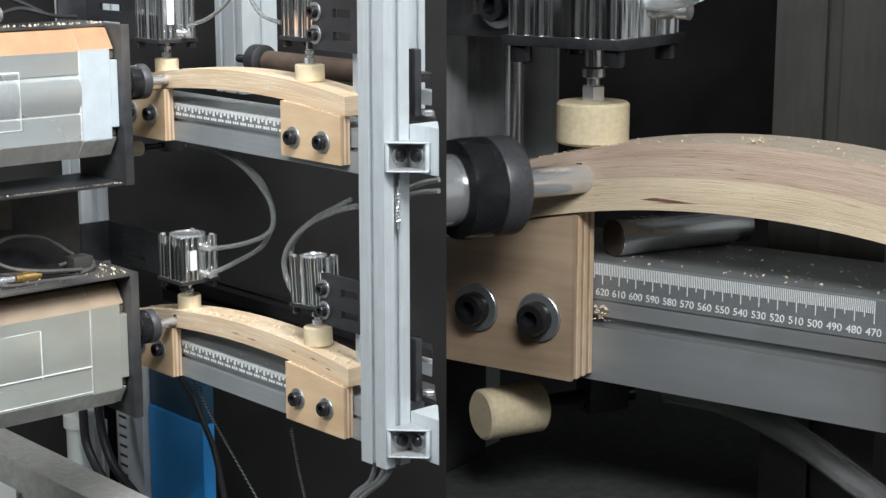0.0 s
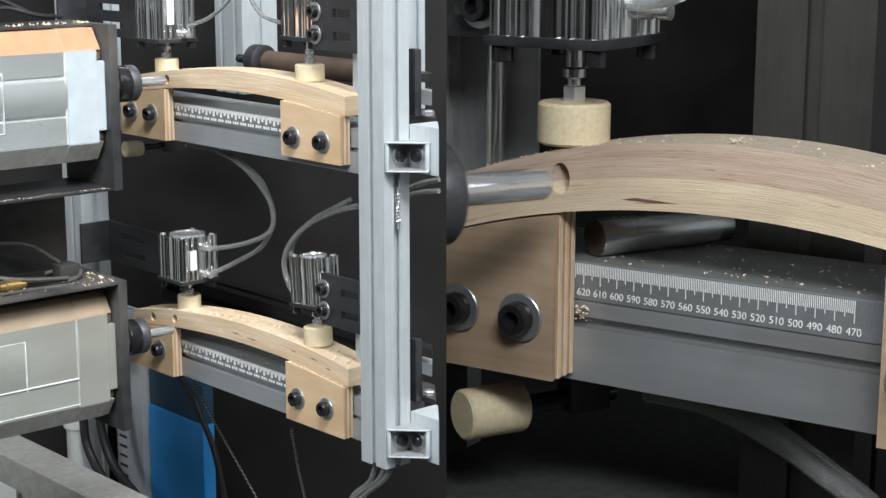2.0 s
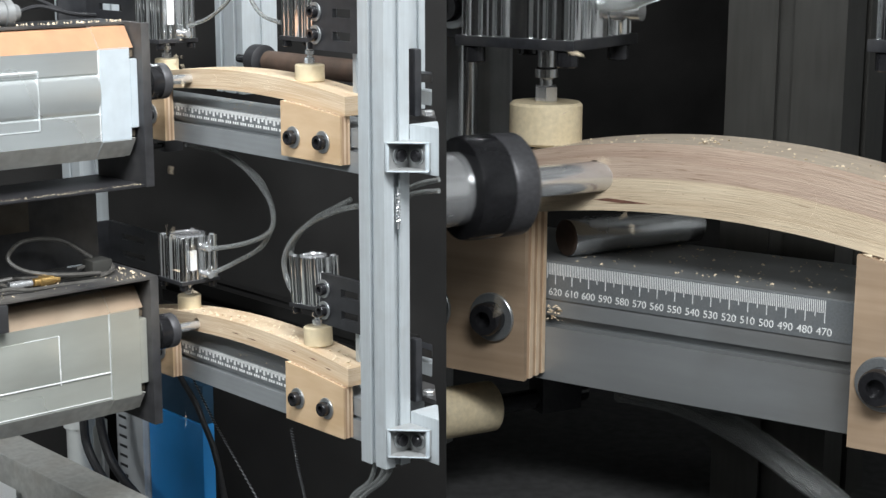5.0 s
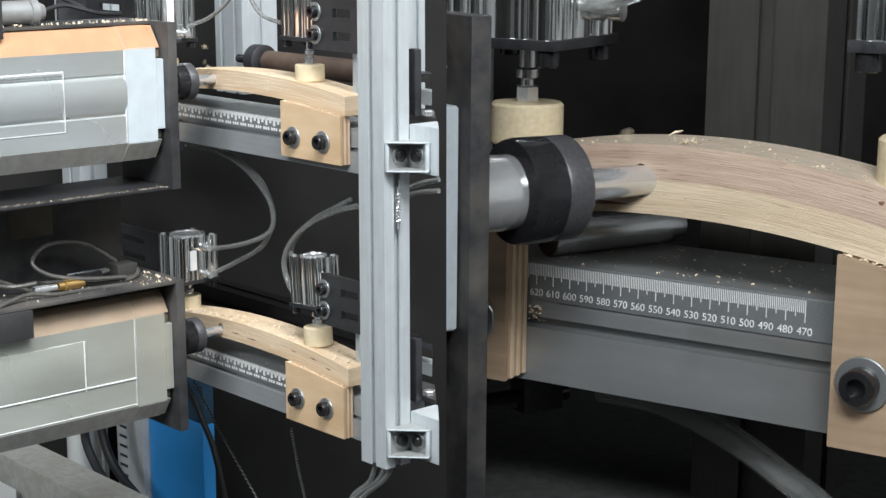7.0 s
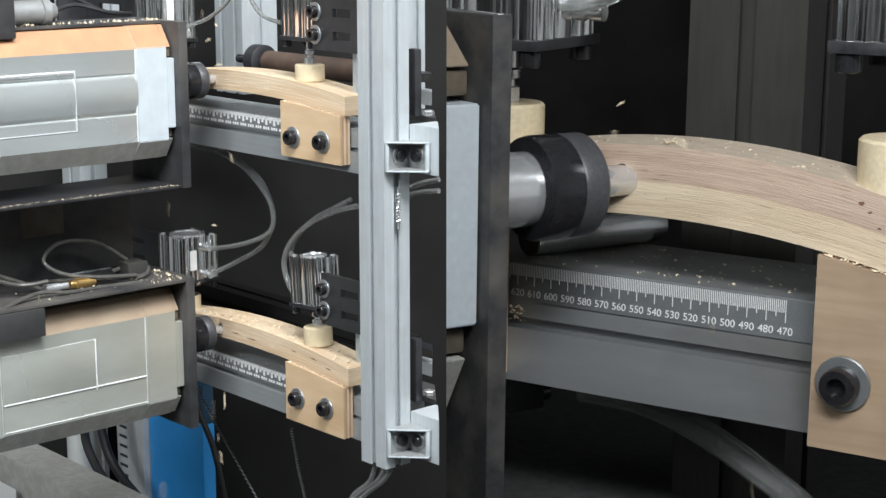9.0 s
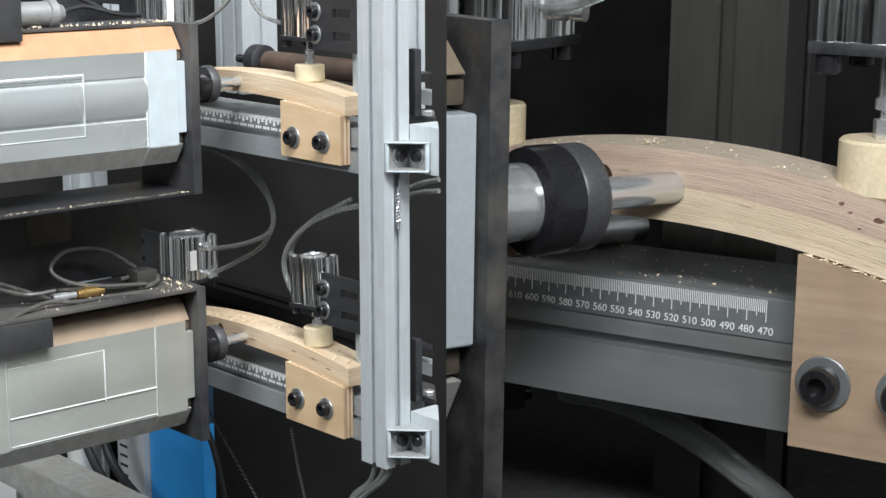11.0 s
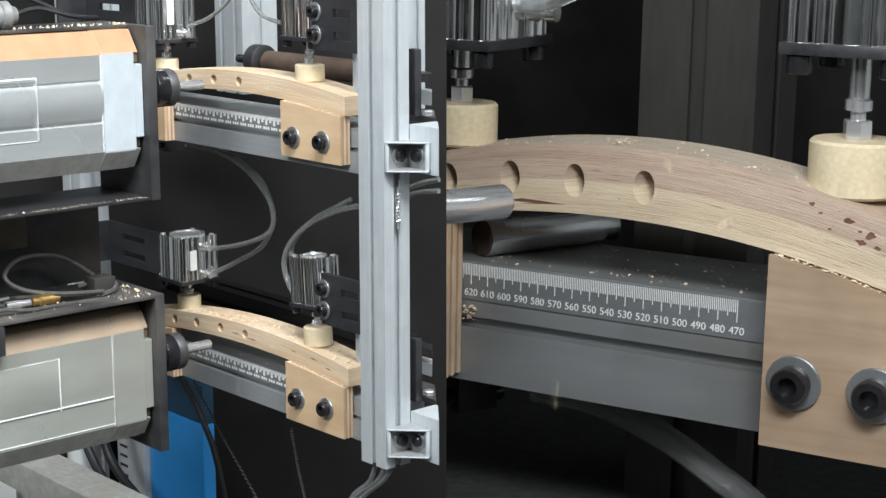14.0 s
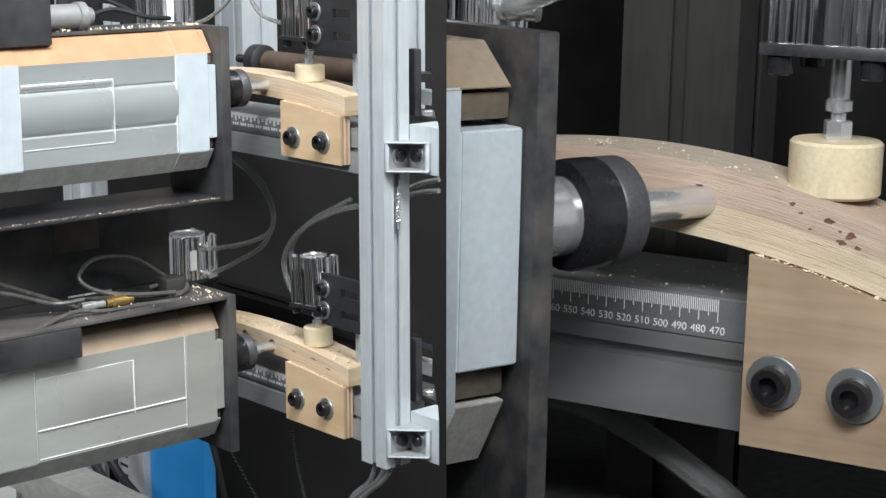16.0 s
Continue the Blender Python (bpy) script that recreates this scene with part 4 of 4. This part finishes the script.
back_beam = solo("back_beam", prism(slotted(42, 42), "x", -330, 220), DARK, spot(40, 190, -268), "dark beam running behind the lower bench", "beam")

stop_left = thing("stop_pad", spot(-152, 30, -30), "cream rubber stop pad on a dark rod under the clamp block", "stop pad", "stop pads")
part("pad", turned(pad_profile(11, 26), "y", (0, 0, 0), 32), PAD, stop_left)
part("rod", rod(4, 26, 70, "y", (0, 0, 0), 16), GLOSS, stop_left, "dark steel rod")
part("holder", box(-9, 9, 60, 90, -9, 34, 1.5), BLACK, stop_left, "black rod holder")

# ---- gear on top of the drill heads ----


def head_gear(head, lower):
    """Valve, fittings and hoses that ride on the head."""
    if lower:
        part("fitting", turned([(5, 0), (5, 8), (6.5, 9), (6.5, 26), (5, 27), (5, 34)], "y", (10, -236, 94), 16), BRASS, head, "brass hose fitting")
        part("fitting", turned([(5, 0), (5, 18), (4, 19), (4, 30)], "y", (10, -268, 94), 16), STEEL, head, "steel hose fitting")
        part("valve", box(-24, 2, -150, -122, 88, 106, 2.0), ALU_DARK, head, "small dusty valve block")
        lines = [
            [(6, -202, 93), (12, -170, 90), (16, -140, 91), (2, -122, 97), (-16, -130, 99), (-20, -160, 95)],
            [(20, -268, 105), (6, -300, 103), (2, -360, 123), (0, -430, 129), (0, -520, 131)],
            [(-6, -260, 89), (-8, -310, 111), (-12, -370, 135), (-14, -440, 143), (-14, -520, 143)],
            [(30, -150, 88), (26, -200, 89), (32, -250, 91), (30, -290, 95), (48, -360, 81), (54, -430, 51)],
            [(-18, -140, 107), (-24, -180, 133), (-20, -230, 139), (-12, -256, 123), (0, -240, 107), (14, -200, 99), (20, -150, 95)],
            [(0, -120, 89), (10, -160, 91), (-10, -210, 93), (-20, -250, 95)],
        ]
        for pts in lines:
            part("hose", tube(pts, 2.6, 8, 8), HOSE_DUSTY, head, "dusty grey hose")
    else:
        part("valve", turned([(13, 0), (14, 1), (14, 46), (16, 47), (16, 56), (12, 58), (9, 66)], "y", (-6, -296, 92), 24), CAST, head, "grey round valve body")
        for pts in ([(-6, -232, 92), (-8, -200, 98), (-4, -160, 88), (-20, -120, 84)], [(-20, -300, 106), (-24, -260, 118), (-18, -210, 110), (-12, -170, 92)]):
            part("hose", tube(pts, 2.7, 8, 8), RUBBER, head, "black rubber hose")
    rng = random.Random(8 + lower)
    if not lower:
        dust = bmesh.new()
        for _ in range(260):
            x, y, r = rng.uniform(38, 48), rng.uniform(-400, -104), rng.uniform(0.4, 1.0)
            vs = [dust.verts.new((x + rng.uniform(-r, r), y + rng.uniform(-r, r), -119 + i * r * 0.3)) for i in range(3)]
            vs.append(dust.verts.new((x, y, -119 + r * 1.3)))
            for f in ((0, 1, 2), (0, 1, 3), (1, 2, 3), (0, 2, 3)):
                dust.faces.new([vs[i] for i in f])
        part("tray_dust", dust, CHIP, head, "fine pale wood dust along the tray", kind="stuff")
    base, wide = (88, (-20, 50)) if lower else (77, (2, 13))
    bm = bmesh.new()
    for _ in range(110):
        x, y = rng.uniform(*wide), -102 - 200 * rng.random() ** 1.6
        s = rng.uniform(0.8, 2.2)
        vs = [bm.verts.new((x + rng.uniform(-s, s), y + rng.uniform(-s, s), base + k * s * 0.6)) for k in range(3)]
        vs.append(bm.verts.new((x, y, base + s * 1.6)))
        for f in ((0, 1, 2), (0, 1, 3), (1, 2, 3), (0, 2, 3)):
            bm.faces.new([vs[i] for i in f])
    part("chip_heap", bm, CHIP, head, "pale wood chips lying on the head", kind="stuff")


rig = "upper"
head_gear(head_upper, False)
rig = "lower"
head_gear(head_lower, True)

# ---- wood chips at rest ----


def chips(place_fn, count, size, label, seed):
    rng = random.Random(seed)
    bm = bmesh.new()
    for _ in range(count):
        p = place_fn(rng)
        s = size * rng.uniform(0.4, 1.5)
        m = Matrix.Translation(p) @ Euler((rng.uniform(-0.5, 0.5), rng.uniform(-0.5, 0.5), rng.uniform(0, 6.3))).to_matrix().to_4x4()
        c = [Vector((-s, -s * 0.4, 0)), Vector((s, -s * 0.5, s * 0.15)), Vector((s * 0.8, s * 0.4, s * 0.4)), Vector((-s * 0.7, s * 0.5, s * 0.2)), Vector((0, 0, s * 0.7))]
        vs = [bm.verts.new(m @ q) for q in c]
        for f in ((0, 1, 4), (1, 2, 4), (2, 3, 4), (3, 0, 4), (3, 2, 1, 0)):
            bm.faces.new([vs[i] for i in f])
    return solo("wood_chips", bm, CHIP, spot(0, 0, 0), label, "wood chips", "", "stuff")


for rig in ("upper", "lower", "near"):
    d = NEAR if rig == "near" else LEFT
    s = 1.0 if rig == "near" else 1.3

    def on_wood(rng, d=d):
        u = rng.uniform(d["ends"][0] + 5, d["ends"][1] - 5)
        v = d["wood"][0] + 2 + (d["wood"][1] - d["wood"][0] - 4) * rng.random() ** 1.6
        return Vector((u, v, arc(d["over"], u) + 0.1))

    def on_rail(rng, d=d):
        return Vector((rng.uniform(5, d["gap"] - 5), rng.uniform(d["t"] + 6, d["rail_back"] - 2), d["rail"] + 0.1))

    def on_block(rng, d=d):
        u = rng.uniform(d["gap"] + 2, d["gap"] + d["b2"] - 4)
        return Vector((u, rng.uniform(0.5, d["wood"][0]), arc(d["under"], u) - 0.8))

    def on_rail_front(rng, d=d):
        return Vector((2 + 9 * rng.random() ** 2, d["t"] + 0.2 - rng.random() * 2.0, d["step"] + 4.0 + rng.random() * 7))

    chips(on_wood, {"upper": 130, "lower": 340, "near": 210}[rig], {"upper": 1.0, "lower": 1.7, "near": 0.62}[rig], "pale wood chips scattered on the workpiece", 3)
    chips(on_rail, 150 if rig == "near" else 90, 0.7 * s, "pale wood chips on the rail", 4)
    chips(on_block, 60, 1.0 * s, "pale wood chips on the clamp block edge", 5)
    if rig == "near":
        chips(lambda g: Vector((84 + g.gauss(0, 2.0), 9 + g.gauss(0, 2.5), arc(NEAR["over"], 84) + abs(g.gauss(0, 1.6)))), 26, 0.8, "curled heap of wood chips on the workpiece", 12)
        chips(on_rail_front, 26, 1.0, "clump of wood chips stuck to the rail", 6)
rig = "upper"

# ---- flying chips ----
flying = []


def flying_chip(rng, start, mouth, land, t0, way):
    s = rng.uniform(4.5, 9.0) * (1.0 if rig != "near" else 0.5)
    bm = bmesh.new()
    vs = [bm.verts.new(p) for p in ((-s, 0, 0), (s, -s * 0.2, 0.15 * s), (s * 0.6, s * 0.28, 0), (0, 0, s * 0.34))]
    for f in ((0, 2, 1), (0, 1, 3), (1, 2, 3), (2, 0, 3)):
        bm.faces.new([vs[i] for i in f])
    ob = part("wood_chip", bm, CHIP, None)
    ob.matrix_world = spot(*start)
    tagged(ob, "small pale wood chip thrown off by the drill", "wood chip", "flying wood chips")
    spin = [rng.uniform(-80, 80) for _ in range(3)]
    rows = [(0.0, start, 0), (t0 - 0.07, start, 0)]
    fall = 1.0
    n = 6
    for i in range(n + 1):
        q = i / n
        p = [a + (b - a) * q for a, b in zip(mouth, land)]
        p[2] = mouth[2] + way * q * (1 - q) * 4 + (land[2] - mouth[2]) * q * q
        rows.append((t0 + fall * q, tuple(p), q))
    rows.append((16.0, land, 1))
    flying.append((ob, rig, rows, spin))


rng = random.Random(21)
# the stretches of time in which the drill cuts, hole by hole
BITES = ((0.05, 0.9), (2.6, 4.9), (6.6, 9.2), (10.9, 13.3), (14.7, 15.6))
for rig in ("upper", "lower", "near"):
    d = NEAR if rig == "near" else LEFT
    floor_w = {"upper": -1203.0, "lower": -884.0, "near": -80.5}[rig]
    count = {"upper": 150, "lower": 75, "near": 70}[rig]
    for i in range(count):
        busy = 9.3 * (i + rng.random() * 0.6) / count
        for number, (begin, end) in enumerate(BITES, 1):
            if busy < end - begin:
                break
            busy -= end - begin
        t0 = begin + 0.1 + busy * (0.3 if number == 5 else 1.0)
        hole = d["holes"][number]
        start = (hole + 30 * d["slant"] + rng.uniform(-3, 3), d["wood"][0] + 31, hole_w(d, hole) + rng.uniform(-3, 3))
        reach = 1.0 if rig != "near" else 0.45
        mouth = (hole + rng.uniform(-6, 14), d["wood"][0] - 8, hole_w(d, hole) + rng.uniform(0, 8))
        land = (hole + rng.uniform(-120, 220) * reach, rng.uniform(-90, 10) * reach - 32, floor_w)
        if rig != "near":
            land = (min(land[0], 330), land[1], floor_w)
        flying_chip(rng, start, mouth, land, t0, rng.uniform(40, 330) * reach)
rig = "upper"

# ---- movement ----
# seconds, then the hole before which the drill stands, and how far it is driven in at the drilling machine and at the second bench
HEAD = [
    (0.0, 1, 3.3, 5.4), (0.5, 1, 13.4, 21.1), (1.0, 1, -13, -14.8), (1.3, 1, -52, -58), (1.5, 1, -68, -80), (1.75, 1.75, -72, -86), (2.0, 2, -45, -49), (2.5, 2, -1.5, -4.3), (3.0, 2, 0.2, -1.9), (3.5, 2, 5.5, 5.6), (4.0, 2, 6.0, 4.8),
    (4.65, 2, 16, 20), (5.1, 2, -12, -15), (5.55, 2, -66, -80), (5.8, 2.75, -72, -86), (6.1, 3, -44, -50), (6.5, 3, -5, -6.4),
    (7.0, 3, 2.0, 3.1), (7.5, 3, 2.0, 2.3), (8.0, 3, 9.4, 11.3), (8.5, 3, 9.0, 10.6), (9.0, 3, 16.9, 20.6), (9.2, 3, 2.0, 2.1), (9.5, 3, -28, -34), (9.9, 3, -66, -80), (10.15, 3.75, -72, -86),
    (10.45, 4, -44, -52), (10.9, 4, -6, -9), (11.3, 4, -1.5, -3.0), (11.5, 4, -3.5, -6.9), (12.0, 4, 7, 8.1), (12.5, 4, 1.4, 1.0), (13.0, 4, 16.1, 17.4), (13.5, 4, -10, -16.9),
    (14.0, 4, -61, -80), (14.25, 4.8, -68, -84), (14.5, 5, -48.2, -60.8), (15.0, 5, -5.4, -11.1), (15.5, 5, -1.5, -5.2), (16.0, 5, 0.3, -1.7),
]
PAN = -radians(0.3240)  # turn of the enlarged bench about the viewpoint, a second
UP = Vector((0, math.sin(PITCH), math.cos(PITCH)))


def bench_turn(t):
    return Matrix.Translation(EYE) @ Matrix.Rotation(-PAN * t, 4, UP) @ Matrix.Translation(-EYE)


def motions():
    global rig

    def before_hole(d, k):
        u = float(np.interp(k, range(6), d["holes"]))
        return u, d["wood"][0], hole_w(d, u)

    for head, name in ((head_upper, "upper"), (head_lower, "lower")):
        rig = name
        rows = []
        for t, k, drive, _ in HEAD:
            u, v, w = before_hole(LEFT, k)
            rows.append((t, spot(u, v + drive, w + LOWER_HEAD * (name == "lower"))))
        walk(head, rows)
    rig = "near"
    swing = Matrix.Rotation(radians(DRILL_TURN), 4, "Z")
    rows = []
    for t, k, _, drive in HEAD:
        u, v, w = before_hole(NEAR, k)
        way = swing @ Vector((0, drive, 0))
        rows.append((t, bench_turn(t) @ spot(u + way.x, v + way.y, w, 0, 0, DRILL_TURN)))
    walk(head_near, rows)
    moving = {head_near} | {p for p, _ in plugs_near}
    for ob, place in moved_with_bench:
        if ob not in moving:
            walk(ob, [(t, bench_turn(t) @ place) for t in (0.0, 4.0, 8.0, 12.0, 16.0)])
    for name, plugs in (("upper", plugs_upper), ("lower", plugs_lower), ("near", plugs_near)):
        rig = name
        for (plug, place), t0 in zip(plugs, (2.6, 6.6, 11.0, 15.2)):
            deep = place @ Matrix.Translation((21 * UNIT[rig] * (NEAR if name == "near" else LEFT)["slant"], 21 * UNIT[rig], 0))
            before = [i for i in range(17) if i < t0 - 0.2]
            after = [i for i in range(17) if i > t0 + 0.6]
            rows = [(float(i), place) for i in before] + [(t0, place), (t0 + 0.4, deep)] + [(float(i), deep) for i in after]
            if name == "near":
                rows = [(t, bench_turn(t) @ m) for t, m in rows]
            walk(plug, rows)
    for ob, name, path, spin in flying:
        rig = name
        rows = []
        for t, p, q in path:
            m = spot(p[0], p[1], p[2], spin[0] * q, spin[1] * q, spin[2] * q)
            rows.append((t, bench_turn(t) @ m if name == "near" and t < path[-1][0] else m))
        if name == "near":
            rows[-1] = (16.0, rows[-2][1])
        walk(ob, rows)


LOWER_HEAD = -3.0
DRILL_TURN = -27.0
motions()
